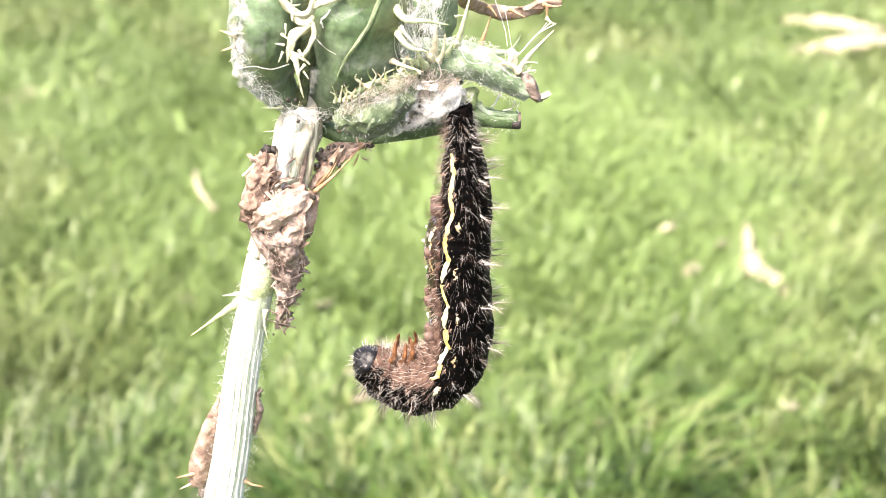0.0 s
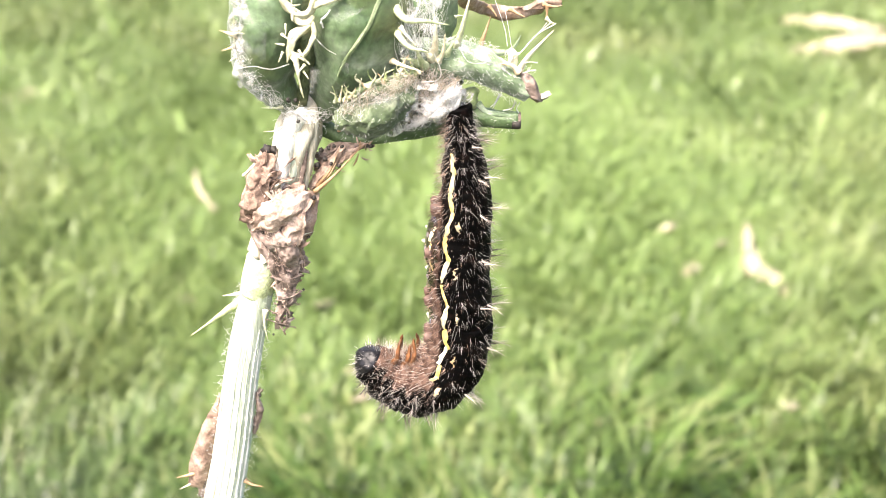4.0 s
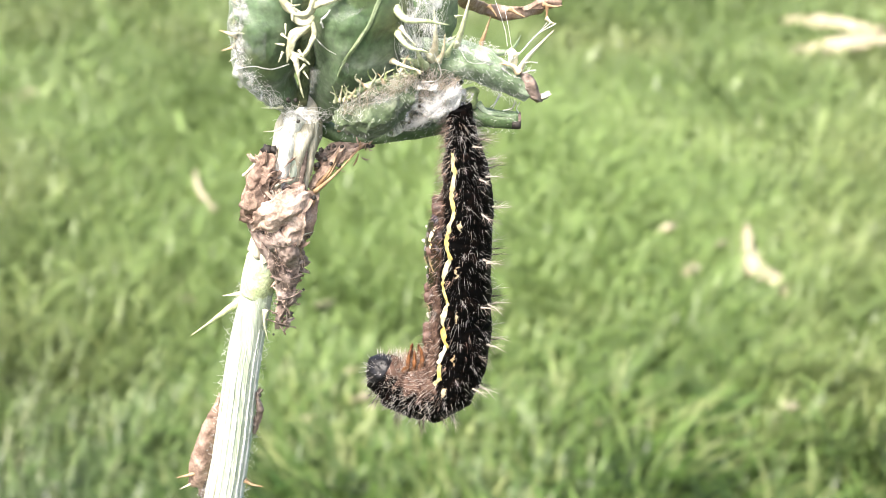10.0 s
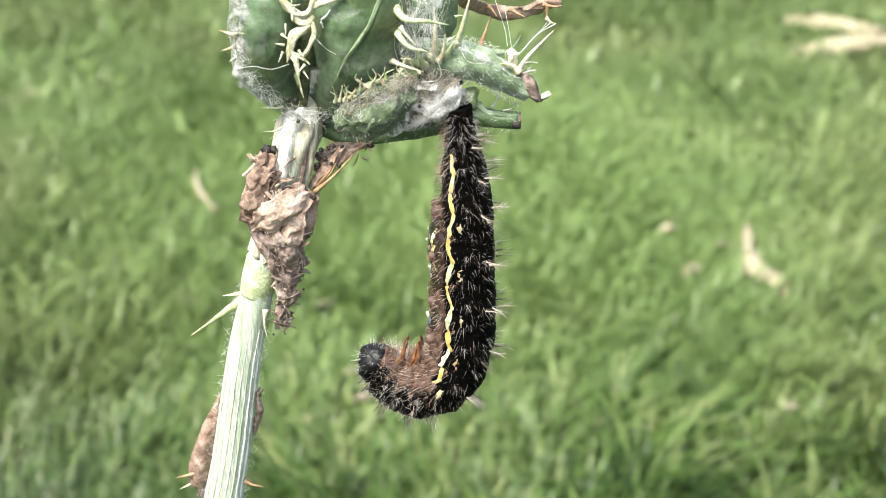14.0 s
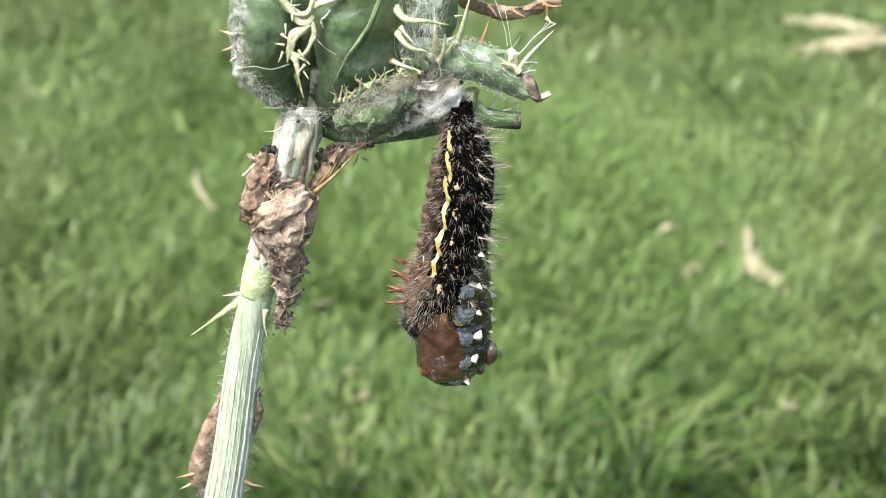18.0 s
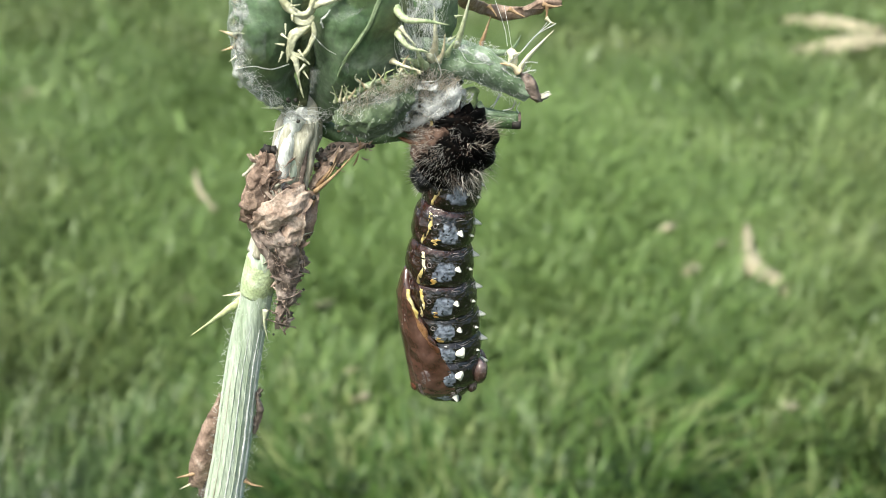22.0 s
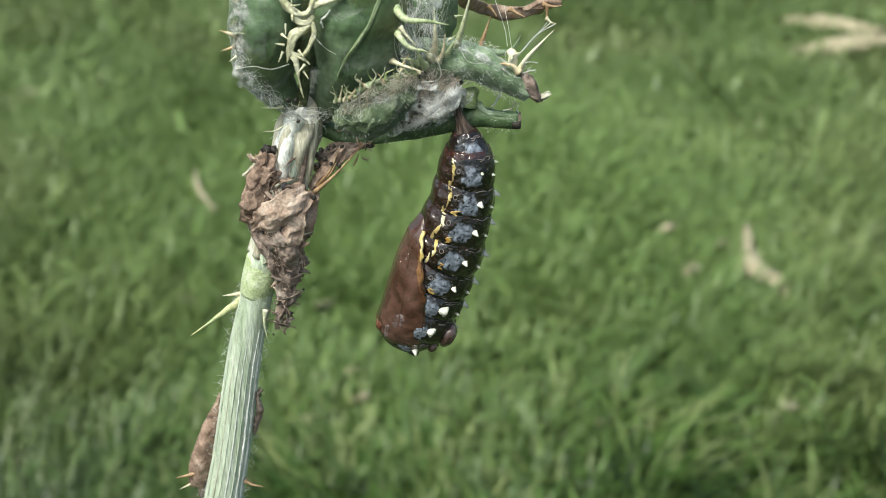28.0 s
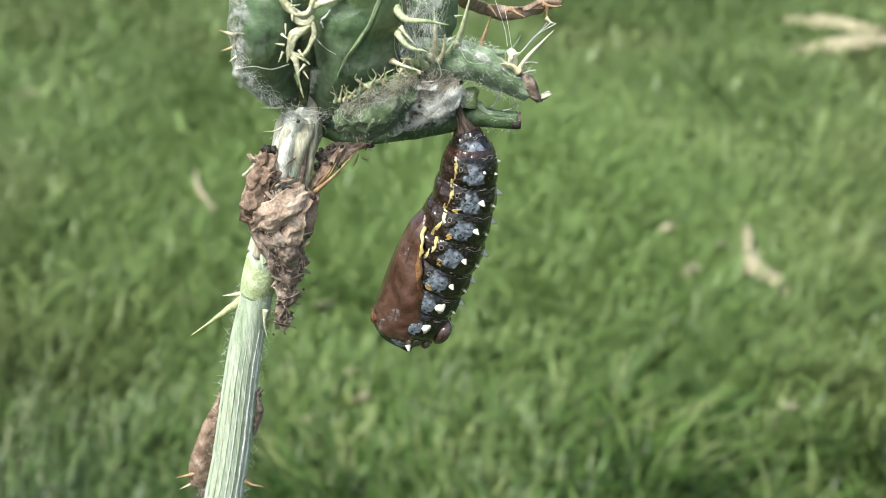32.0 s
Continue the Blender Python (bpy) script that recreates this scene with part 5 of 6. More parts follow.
def pupa_ring(top, low, depth, h, seed):
    """A hard ring between two (centre, radius) pairs, with a creased upper rim."""
    def at(t, a, lift=0.0):
        c, s = math.cos(a), math.sin(a)
        mid, r = (top[i] + (low[i] - top[i]) * t for i in (0, 1))
        k = ramp([0.84, 0.925, 0.975, 1.005, 1.02, 1.015, 1.0, 0.96, 0.88], t)
        if t < 0.3:
            k += 0.011 * math.sin(75 * t + 1.5 * math.sin(2.0 * a + seed))
        k += 0.045 * noise.noise(Vector((2.6 * c + seed, 2.6 * s, t * 2.2))) + 0.02 * noise.noise(Vector((9 * c + seed, 9 * s, t * 7)))
        return Vector((mid + (r * k + lift) * c, (r * k * depth + lift) * s, h * (1 - 2 * t)))
    return at


def bristle(bm, p, d, length, r, bend=0.0, sides=3):
    """One tapered hair from p along d, bent by gravity or growth."""
    d = Vector(d).normalized()
    s = d.orthogonal().normalized()
    u = d.cross(s)
    mid = p + d * (length * 0.55)
    end = p + d * length + Vector((0, 0, -bend * length))
    rings = []
    for c, q in ((p, r), (mid, r * 0.7)):
        rings.append([bm.verts.new(c + s * (q * math.cos(2 * math.pi * k / sides)) + u * (q * math.sin(2 * math.pi * k / sides))) for k in range(sides)])
    tip = bm.verts.new(end)
    a, b = rings
    for k in range(sides):
        bm.faces.new((a[k], a[(k + 1) % sides], b[(k + 1) % sides], b[k]))
        bm.faces.new((b[k], b[(k + 1) % sides], tip))


def spine_mesh(name, material, length, twigs, seed):
    """A branched spine that points along x: a short cone with long fine bristles that fan out of it."""
    rng = random.Random(seed)
    bm = bmesh.new()
    rings = []
    for i in range(5):
        q = i / 4
        r = 0.11 * (1 - 0.8 * q) * (1.25 if i == 0 else 1)
        rings.append([bm.verts.new((length * 0.5 * q - 0.2, r * math.cos(a * 1.2566 + q), r * math.sin(a * 1.2566 + q))) for a in range(5)])
    for a, b in zip(rings, rings[1:]):
        for k in range(5):
            bm.faces.new((a[k], a[(k + 1) % 5], b[(k + 1) % 5], b[k]))
    bm.faces.new(rings[-1])
    for i in range(twigs):
        q = (i + 0.5) / twigs
        a = i * 2.4 + rng.uniform(-0.4, 0.4)
        wide = 0.95 * (1 - q) + 0.12 + rng.uniform(-0.1, 0.15)
        bristle(bm, Vector((length * 0.48 * q - 0.1, 0, 0)), Vector((1, wide * math.cos(a), wide * math.sin(a))), length * (0.32 + 0.24 * rng.random()), 0.014, 0.05 * rng.uniform(-1, 1))
    me = bpy.data.meshes.new(name)
    for v in bm.verts:
        v.co = v.co * MM
    bmesh.ops.recalc_face_normals(bm, faces=bm.faces)
    bm.to_mesh(me)
    bm.free()
    me.materials.append(material)
    return me


def point_mesh(name, material, length, r):
    """A blunt conical wart that points along x."""
    bm = bmesh.new()
    rings = []
    for q, k in ((-0.25, 1.25), (0.05, 1.1), (0.45, 0.75), (0.8, 0.5), (1.0, 0.15)):
        rings.append([bm.verts.new((q * length * (1 + 0.25 * math.sin(a * 1.9 + r * 9)), r * k * (1 + 0.22 * math.sin(a * 2.3 + r * 7)) * math.cos(a * math.pi / 5), r * k * (1.15 + 0.25 * math.sin(a * 1.7)) * math.sin(a * math.pi / 5) + 0.06 * q)) for a in range(10)])
    for a, b in zip(rings, rings[1:]):
        for k in range(10):
            bm.faces.new((a[k], a[(k + 1) % 10], b[(k + 1) % 10], b[k]))
    bm.faces.new(rings[-1])
    me = bpy.data.meshes.new(name)
    for v in bm.verts:
        v.co = v.co * MM
    for f in bm.faces:
        f.smooth = True
    bm.to_mesh(me)
    bm.free()
    me.materials.append(material)
    return me


def on_body(at, t, deg, lift=0.0, droop=0.0, swing=0.0):
    """The pose of a spine that stands on a body at t and that angle."""
    p = at(t, radians(deg), lift) * MM
    return pose(p.x, p.y, p.z, 0, droop, deg + swing)


def living(name, label, category):
    ob = new(name)
    ob.location = Vector(HANG) * MM
    ob.empty_display_size = 0.002
    BASE[ob.name] = Vector((0, 0, 0))
    return tagged(ob, label, category)


caterpillar = living("caterpillar", "black spiny caterpillar with yellow side stripe hanging from the twig", "caterpillar")
chrysalis = living("chrysalis", "glossy dark brown chrysalis with white points, under the twig", "chrysalis")
# Each ring and its place along the body (0..1); each piece of the shell: its share of the tail, or its height on the front body,
# and sideways offsets when free and while packed in the skin.
SEGMENTS, SHELLS = [], []


def build_caterpillar():
    rng = random.Random(11)
    pale = [spine_mesh("spine", BRISTLE_PALE, 2.9, 13, s) for s in range(3)]
    dark = [spine_mesh("spine", BRISTLE_DARK, 2.7, 14, s + 5) for s in range(3)]
    star = [spine_mesh("spine", BRISTLE_MIXED, 1.7, 15, s + 15) for s in range(2)]
    tan = [spine_mesh("spine", BRISTLE_TAN, 1.7, 13, s + 9) for s in range(2)]
    radii = [1.3, 1.5, 2.15, 2.65, 2.95, 3.1, 3.15, 3.3, 3.4, 3.15, 2.75, 2.2]
    halves = [1.3, 1.5, 2.1, 2.5, 2.65, 2.7, 2.6, 2.3, 2.1, 1.9, 1.7, 1.5]
    places = [0.02, 0.07, 0.15, 0.26, 0.385, 0.516, 0.647, 0.755, 0.822, 0.872, 0.92, 0.962]
    for i, (r, h, where) in enumerate(zip(radii, halves, places)):
        top, low = (r + radii[max(0, i - 1)]) * 0.5, (r + radii[min(11, i + 1)]) * 0.5
        at = larva_ring(top, r, low, h, i * 3.1)
        seg = part("segment", skin_over(at, 40, 25), SKIN if i < 8 else SKIN_FRONT, caterpillar)
        SEGMENTS.append((seg, where))
        if 2 <= i <= 7:
            for s in (-1, 1):
                wide = 4.8 * 3.1 / r
                part("yellow_stripe", band(at, [(0.02, s * 129), (0.2, s * 124), (0.44, s * 114)], wide, 0.012, 0.8, i + s), YELLOW, seg, "yellow upper half of the side stripe")
                part("pale_stripe", band(at, [(0.4, s * 115), (0.6, s * 120), (0.8, s * 126), (0.95, s * 130)], wide * 0.9, 0.012, 0.8, i + s + 20), CREAM, seg, "cream lower half of the side stripe")
                if i > 2:
                    part("yellow_fleck", band(at, [(0.56, s * 99), (0.66, s * 101), (0.8, s * 98)], 3.0, 0.004, 1.5, i * 2 + s, 12, 4), FLECK, seg)
        if i > 0:
            for deg in (8, -14, 28, -34, 52, -52):
                me = pale[rng.randrange(3)] if rng.random() < 0.75 and i < 9 else dark[rng.randrange(3)]
                shared("spine", me, on_body(at, 0.4 + 0.3 * rng.random(), deg + rng.uniform(-6, 6), -0.05, rng.uniform(-18, 14), rng.uniform(-12, 12)), seg)
            for deg in (88, -88):
                shared("spine", star[rng.randrange(2)], on_body(at, 0.28 + 0.06 * rng.random(), deg, -0.1, rng.uniform(-10, 15), rng.uniform(-12, 12)), seg)
            for deg in (112, -112, 150, -150):
                shared("spine", tan[rng.randrange(2)], on_body(at, 0.9 if abs(deg) < 120 else 0.5, deg, -0.1, rng.uniform(-10, 20)), seg)
        hair = bmesh.new()
        for k in range(330 if i else 160):
            a = rng.uniform(0, 2 * math.pi)
            p = at(rng.uniform(0.08, 0.92), a, -0.02)
            d = Vector((math.cos(a) + rng.uniform(-0.5, 0.5), math.sin(a) + rng.uniform(-0.5, 0.5), rng.uniform(-1.0, 0.5)))
            bristle(hair, p, d, rng.uniform(0.4, 1.3), 0.0115, 0.25)
        part("hair", hair, BRISTLE_MIXED, seg, "fine pale hairs")
        tuft = bmesh.new()
        for k in range(75):
            a = math.pi + rng.gauss(0, 0.8)
            p = at(rng.uniform(0.1, 0.9), a, -0.02)
            bristle(tuft, p, Vector((math.cos(a), math.sin(a) + rng.uniform(-0.3, 0.3), rng.uniform(-0.7, 0.3))), rng.uniform(0.5, 1.5), 0.015, 0.2)
        if i >= 8:
            grey = bmesh.new()
            for k in range(110):
                a = rng.choice((-1, 1)) * rng.gauss(2.3, 0.5)
                p = at(rng.uniform(0.1, 0.9), a, -0.02)
                bristle(grey, p, Vector((math.cos(a) + rng.uniform(-0.6, 0.6), math.sin(a) + rng.uniform(-0.3, 0.3), rng.uniform(-1.2, 0.6))), rng.uniform(0.8, 1.9), 0.014, 0.15)
            part("hair", grey, BRISTLE_PALE, seg, "long grey hairs")
        part("belly_hair", tuft, BRISTLE_TAN, seg, "tan hairs of the belly")
        if 3 <= i <= 6:
            for s in (-1, 1):
                foot = body_at(0.9, -0.75, [0.95, 0.9, 0.72, 0.55, 0.6, 0.42], 0.85, (0, 0), None, 0.18, i + s, 5, 0.03)
                bm = skin_over(foot, 16, 12)
                for k in range(26):
                    a = rng.uniform(0, 2 * math.pi)
                    bristle(bm, foot(rng.uniform(0.3, 1.0), a, -0.02), Vector((math.cos(a), math.sin(a), rng.uniform(-1.8, -0.4))), rng.uniform(0.35, 0.8), 0.02)
                bmesh.ops.transform(bm, matrix=Matrix.Translation((-r * 0.92, s * 0.95, 0.1)) @ pose(0, 0, 0, 0, 82, 0), verts=bm.verts)
                part("proleg", bm, mats_belly, seg, "stubby brown hooked proleg")
        if i >= 9:
            for s in (-1, 1):
                q, k, tip = rng.uniform(0.95, 1.2), rng.uniform(-0.3, 0.3) + s * 0.15, (10 - i) * 0.75
                bm = tube(bmesh.new(), [(-r * 0.85, s * 0.9, k * 0.5), (-r * 0.85 - 0.8 * q, s * 1.25, 0.1 + k + tip * 0.4), (-r * 0.85 - 1.5 * q, s * 1.1, -0.1 + k + tip * 0.8), (-r * 0.85 - 2.4 * q, s * 0.8, -0.5 + k + tip)], [0.4, 0.36, 0.24, 0.26, 0.17, 0.19, 0.03], 10, 24, rough=0.4, seed=i + s)
                part("leg", bm, LEG, seg, "amber jointed leg")
    # two lobes make the head capsule
    lobes = body_at(1.2, -1.75, [1.1, 1.6, 1.8, 1.75, 1.5, 1.0, 0.3], 1.12, (0, 0), None, 0.22, 3)

    def at(t, a, lift=0.0):
        p = lobes(t, a, lift)
        return Vector((p.x * (1 - 0.12 * math.exp(-(p.y / 0.35) ** 2)), p.y, p.z))
    head = part("head", skin_over(at, 40, 24), HEAD, caterpillar, "shiny black warty head")
    bm = bmesh.new()
    for k in range(260):
        a, t = rng.uniform(0, 2 * math.pi), rng.uniform(0.1, 0.95)
        p = at(t, a, -0.03)
        bristle(bm, p, Vector((math.cos(a), math.sin(a), 1.2 - 2.6 * t)), rng.uniform(0.3, 1.1), 0.018, 0.1)
    part("bristles", bm, BRISTLE_MIXED, head)
    SEGMENTS.append((head, 1.0))


mats_belly = mixed("larva_belly", [(0.03, 0.016, 0.012), (0.08, 0.045, 0.034), (0.14, 0.09, 0.07)], 0.9, 0.6, 0.6, fine=0.25)


# Half widths of the front body over the wing cases: height, towards the back, towards the belly, sideways.
FRONT = ((8.07, 2.9, 3.7, 1.6), (7.19, 3.0, 4.2, 2.4), (5.45, 3.3, 4.6, 2.85), (3.27, 3.55, 4.7, 3.0), (1.09, 3.7, 4.45, 3.05), (-1.0, 3.65, 4.2, 3.0), (-3.0, 3.7, 3.9, 2.85), (-4.5, 3.5, 3.75, 2.6), (-5.6, 3.0, 3.4, 2.2), (-6.4, 2.3, 2.7, 1.6))
# Where the wing cases end towards the back, in degrees.
WING_EDGE = ((8.07, 172), (6.54, 140), (4.69, 123), (2.73, 111), (0.65, 96), (-1.2, 88), (-3.6, 76), (-5.6, 70), (-6.4, 70))


def table(rows, z):
    """The values at z in rows that fall with z."""
    for a, b in zip(rows, rows[1:]):
        if z >= b[0]:
            k = min(1.0, (a[0] - z) / (a[0] - b[0]))
            return [p + (q - p) * k for p, q in zip(a[1:], b[1:])]
    return list(rows[-1][1:])


def front_at(z, a, lift=0.0):
    """The outer surface of the front body at height z and angle a."""
    d, v, w = table(FRONT, z)
    c, s = math.cos(a), math.sin(a)
    c, s = math.copysign(abs(c) ** 0.9, c), math.copysign(abs(s) ** 0.9, s)
    k = 1 + 0.03 * noise.noise(Vector((1.4 * c, 1.4 * s, z * 0.45))) + 0.01 * noise.noise(Vector((4 * c, 4 * s, z * 1.6)))
    return Vector(((d - v) / 2 + ((d + v) / 2 * k + lift) * c, (w * k + lift) * s, z))


def wing_shell():
    """Both wing cases and the leg cases between them, as one shell over the belly side."""
    bm = bmesh.new()
    outer, inner = [], []
    nz, na = 44, 36
    for i in range(nz):
        z = 8.05 - 14.35 * i / (nz - 1)
        edge = table(WING_EDGE, z)[0]
        edge += 2.5 * noise.noise(Vector((z * 1.3, 0.5, 0)))
        rows = ([], [])
        for k in range(na + 1):
            deg = edge + (360 - 2 * edge) * k / na
            rim = min(k, na - k)
            off = abs(deg - 180)
            lift = 0.07 if rim > 1 else 0.02
            lift += 0.05 * math.exp(-((off - 20 - 1.2 * (z + 6)) / 4) ** 2) - 0.05 * math.exp(-((off - 8) / 4) ** 2)
            lift += 0.03 * math.sin(off * 0.55 + z * 0.5) * (off > 30)
            rows[0].append(bm.verts.new(front_at(z, radians(deg), lift)))
            rows[1].append(bm.verts.new(front_at(z, radians(deg), -0.75)))
        outer.append(rows[0])
        inner.append(rows[1])
    for g in (outer, inner):
        for a, b in zip(g, g[1:]):
            for k in range(na):
                bm.faces.new((a[k], a[k + 1], b[k + 1], b[k]))
    rim = [(outer[i][0], inner[i][0]) for i in range(nz)] + [(outer[-1][k], inner[-1][k]) for k in range(1, na + 1)]
    rim += [(outer[i][na], inner[i][na]) for i in range(nz - 2, -1, -1)] + [(outer[0][k], inner[0][k]) for k in range(na - 1, 0, -1)]
    for a, b in zip(rim, rim[1:] + rim[:1]):
        bm.faces.new((a[0], a[1], b[1], b[0]))
    return bm


def lump(c, size, seed, rough=0.2):
    """A rounded knob of the shell."""
    bm = bmesh.new()
    bmesh.ops.create_icosphere(bm, subdivisions=3, radius=1.0)
    for v in bm.verts:
        q = v.co * (1 + rough * noise.noise(v.co * 1.3 + Vector((seed * 1.7, 0, 0))))
        v.co = Vector((c[0] + q.x * size[0], c[1] + q.y * size[1], c[2] + q.z * size[2]))
    return bm


def build_chrysalis():
    rng = random.Random(5)
    point = [point_mesh("white_point", WHITE_POINT, 0.34, 0.16), point_mesh("white_point", WHITE_POINT, 0.55, 0.28), point_mesh("white_point", WHITE_POINT, 0.42, 0.5)]
    at = body_at(2.3, -1.9, [0.5, 0.4, 0.46, 0.58, 0.85, 1.25, 1.65], 0.9, [0, 0, -0.05, -0.15, -0.3], None, 0.12, 2, 5, 0.02)
    stalk = part("cremaster", skin_over(at, 24, 20), STALK_SHELL, chrysalis, "wrinkled brown hanging hook")
    for s in (-1, 0, 1):
        part("ridge", tube(bmesh.new(), [(s * 0.3 - 0.05, -0.3 - 0.1 * (s == 0), 2.3), (s * 0.3 - 0.05, -0.36 - 0.08 * (s == 0), 0.8), (s * 0.75 - 0.3, -0.9 - 0.2 * (s == 0), -1.9)], [0.13, 0.12, 0.08], 8, 10, rough=0.3, seed=s), STALK_SHELL, stalk)
    SHELLS.append((stalk, 0.0, None, 0.0, 0.0))
    # the loose rings: share of the tail's length, upper and lower (centre, radius), half length, size of the points
    loose = [(0.19, (-0.2, 1.35), (-0.45, 2.5), 1.55, None), (0.37, (-0.45, 2.45), (-0.55, 2.9), 1.95, 0), (0.62, (-0.55, 2.85), (-0.55, 3.2), 2.0, 1), (0.86, (-0.55, 3.15), (-0.45, 3.45), 2.1, 1)]
    # the fixed rings: height of the middle on the front body
    fixed = [(5.35, (-0.45, 3.4), (-0.15, 3.5), 1.95, 1), (2.25, (-0.1, 3.5), (0.1, 3.48), 1.7, 1), (-0.45, (0.1, 3.48), (0.25, 3.4), 1.4, 2), (-3.1, (0.3, 3.4), (0.4, 3.3), 1.6, 2)]
    for i, (place, top, low, h, size) in enumerate(loose + fixed):
        at = pupa_ring(top, low, 0.95 if i < 5 else 0.86, h, i * 2.3)
        seg = part("segment", skin_over(at, 48, 27), PUPA, chrysalis)
        SHELLS.append((seg, place, None, 0.0, 0.45) if i < 4 else (seg, None, place, 0.0, 0.2))
        if size is not None:
            for s in (-1, 1):
                lat = (60, 60, 60, 60, 65, 66, 66, 73)[i]
                shared("white_point", point[size], on_body(at, 0.5, s * lat, -0.12, 8, rng.uniform(-8, 8)), seg, "ivory white point")
                shared("white_point", point[0], on_body(at, 0.62, s * 30, -0.1, 5), seg, "small ivory dot")
            shared("white_point", point[min(size, 1)], on_body(at, 0.42, 0, -0.04, 14, rng.uniform(-8, 8)), seg, "ivory white point")
        if 1 <= i <= 4:
            for s in (-1, 1):
                part("yellow_stripe", band(at, [(0.14, s * 125), (0.34, s * 120), (0.52, s * 117)], 4.0, 0.008, 0.45, i * 1.3 + s), YELLOW if i > 3 else YELLOW_PALE, seg, "broken yellow side line")
                part("pale_stripe", band(at, [(0.5, s * 118), (0.7, s * 124), (0.97, s * 131)], 3.8, 0.008, 0.45, i * 2.3 + s), YELLOW_PALE, seg)
        if 2 <= i <= 6:
            for s in (-1, 1):
                part("yellow_fleck", band(at, [(0.7, s * 99), (0.78, s * 103), (0.88, s * 100)], 4.0, 0.012, 1.6, i * 2.1 + s, 12, 5), OCHRE, seg, "ochre fleck")
        if 1 <= i <= 5:
            for s in (-1, 1):
                oval = bmesh.new()
                c = [at(0.4 + 0.055 * math.sin(q), radians(s * (108 + 3.4 * math.cos(q))), 0.03) for q in [k * math.pi / 5 for k in range(11)]]
                tube(oval, c, [0.035, 0.035], 6, 22)
                part("spiracle", oval, GREY_SHELL, seg, "pale oval breathing hole")
        ridge = bmesh.new()
        for q, a0 in ((0.2, -70), (0.26, -20), (0.15, 25)):
            tube(ridge, [at(q + 0.02 * math.sin(k * 1.9 + i), radians(a0 + k * 9 + rng.uniform(-2, 2)), -0.01) for k in range(6)], [0.01, 0.045, 0.02, 0.05, 0.01], 6, 26, rough=0.6, seed=i)
            tube(ridge, [at(q + 0.02 * math.sin(k * 1.9 + i), radians(-a0 - k * 9 + rng.uniform(-2, 2)), -0.01) for k in range(6)], [0.01, 0.045, 0.02, 0.05, 0.01], 6, 26, rough=0.6, seed=i)
        part("fold", ridge, GREY_SHELL, seg, "pale worn crease of the ring")
    wing = part("wing_case", wing_shell(), WING, chrysalis, "smooth brown wing case")
    SHELLS.append((wing, None, 0.0, 0.0, 1.5))

    def edge(z, s, more):
        return s * (table(WING_EDGE, z)[0] + more)
    for s in (-1, 1):
        part("border", band(front_at, [(z, edge(z, s, 4)) for z in (5.6, 4.6, 3.6, 2.6, 1.6, 0.6, -0.2)], 4.0, 0.06, 1.3, 6 + s, 30), AMBER, wing, "amber border of the wing case")
        part("yellow_stripe", band(front_at, [(z, edge(z, s, 1)) for z in (6.4, 5.7, 5.0, 4.3, 3.6)], 3.2, 0.07, 1.1, 9 + s, 20), YELLOW, wing, "yellow streak on the wing border")
        part("wing_vein", tube(bmesh.new(), [front_at(z, radians(edge(z, s, m)), 0.05) for z, m in ((5.6, 14), (2.5, 26), (-1.0, 34), (-5.0, 40))], [0.05, 0.08, 0.09, 0.06], 8, 30, rough=0.3), WING, wing)
        part("pale_streak", band(front_at, [(3.9, s * 146), (3.2, s * 145), (2.6, s * 147)], 3.5, 0.085, 1.4, 3 + s, 14), GREY_SHELL, wing, "pale streak")
        part("pale_streak", band(front_at, [(2.5, s * 149), (2.2, s * 150)], 2.5, 0.1, 1.4, 5 + s, 8), WHITE_POINT, wing)
        for k, (z, a, w) in enumerate(((-3.3, 116, 9), (-5.2, 130, 7))):
            part("pale_spot", band(front_at, [(z + 0.9, s * a), (z, s * (a + 3)), (z - 0.8, s * (a + 5))], w, 0.08, 0.6, k * 3 + s, 16, 9), LILAC, wing, "lilac grey bloom")
    # head end
    at = pupa_ring((0.05, 3.5), (-0.25, 2.2), 0.78, 1.35, 8)
    head = part("head", skin_over(at, 44, 20), PUPA, chrysalis, "blunt dark head end")
    SHELLS.append((head, None, -5.45, 0.0, 0.35))
    for s in (-1, 1):
        part("pale_spot", band(at, [(0.3, s * 62), (0.5, s * 66), (0.75, s * 72)], 13, 0.05, 0.9, s + 4, 12), LILAC, head, "lilac grey bloom")
        shared("white_point", point[1], on_body(at, 0.72, s * 66, 0.0, 30), head, "ivory white point")
        part("horn", lump((0.9, s * 1.1, -1.1), (0.7, 0.55, 0.5), s + 3), PUPA, head)
    for free, z, c, size, mat, name in ((3.3, -3.5, (0, -0.9, 0), (0.9, 1.2, 1.35), SHOULDER, "shoulder"), (3.3, -3.5, (0, 1.0, 0), (0.9, 1.1, 1.3), SHOULDER, "shoulder"), (-3.15, -4.9, (0, -0.7, 0), (0.55, 0.75, 0.95), EYE, "eye_case"), (-3.15, -4.9, (0, 0.8, 0), (0.55, 0.75, 0.95), EYE, "eye_case"), (2.5, -5.4, (0, -0.3, 0), (0.7, 1.2, 0.8), SHOULDER, "corner")):
        SHELLS.append((part(name, lump(c, size, free + c[1]), mat, chrysalis), None, z, free, 0.0))


build_caterpillar()
build_chrysalis()


# ---- movement ----
LARVA_ROWS, PUPA_ROWS = {}, {}


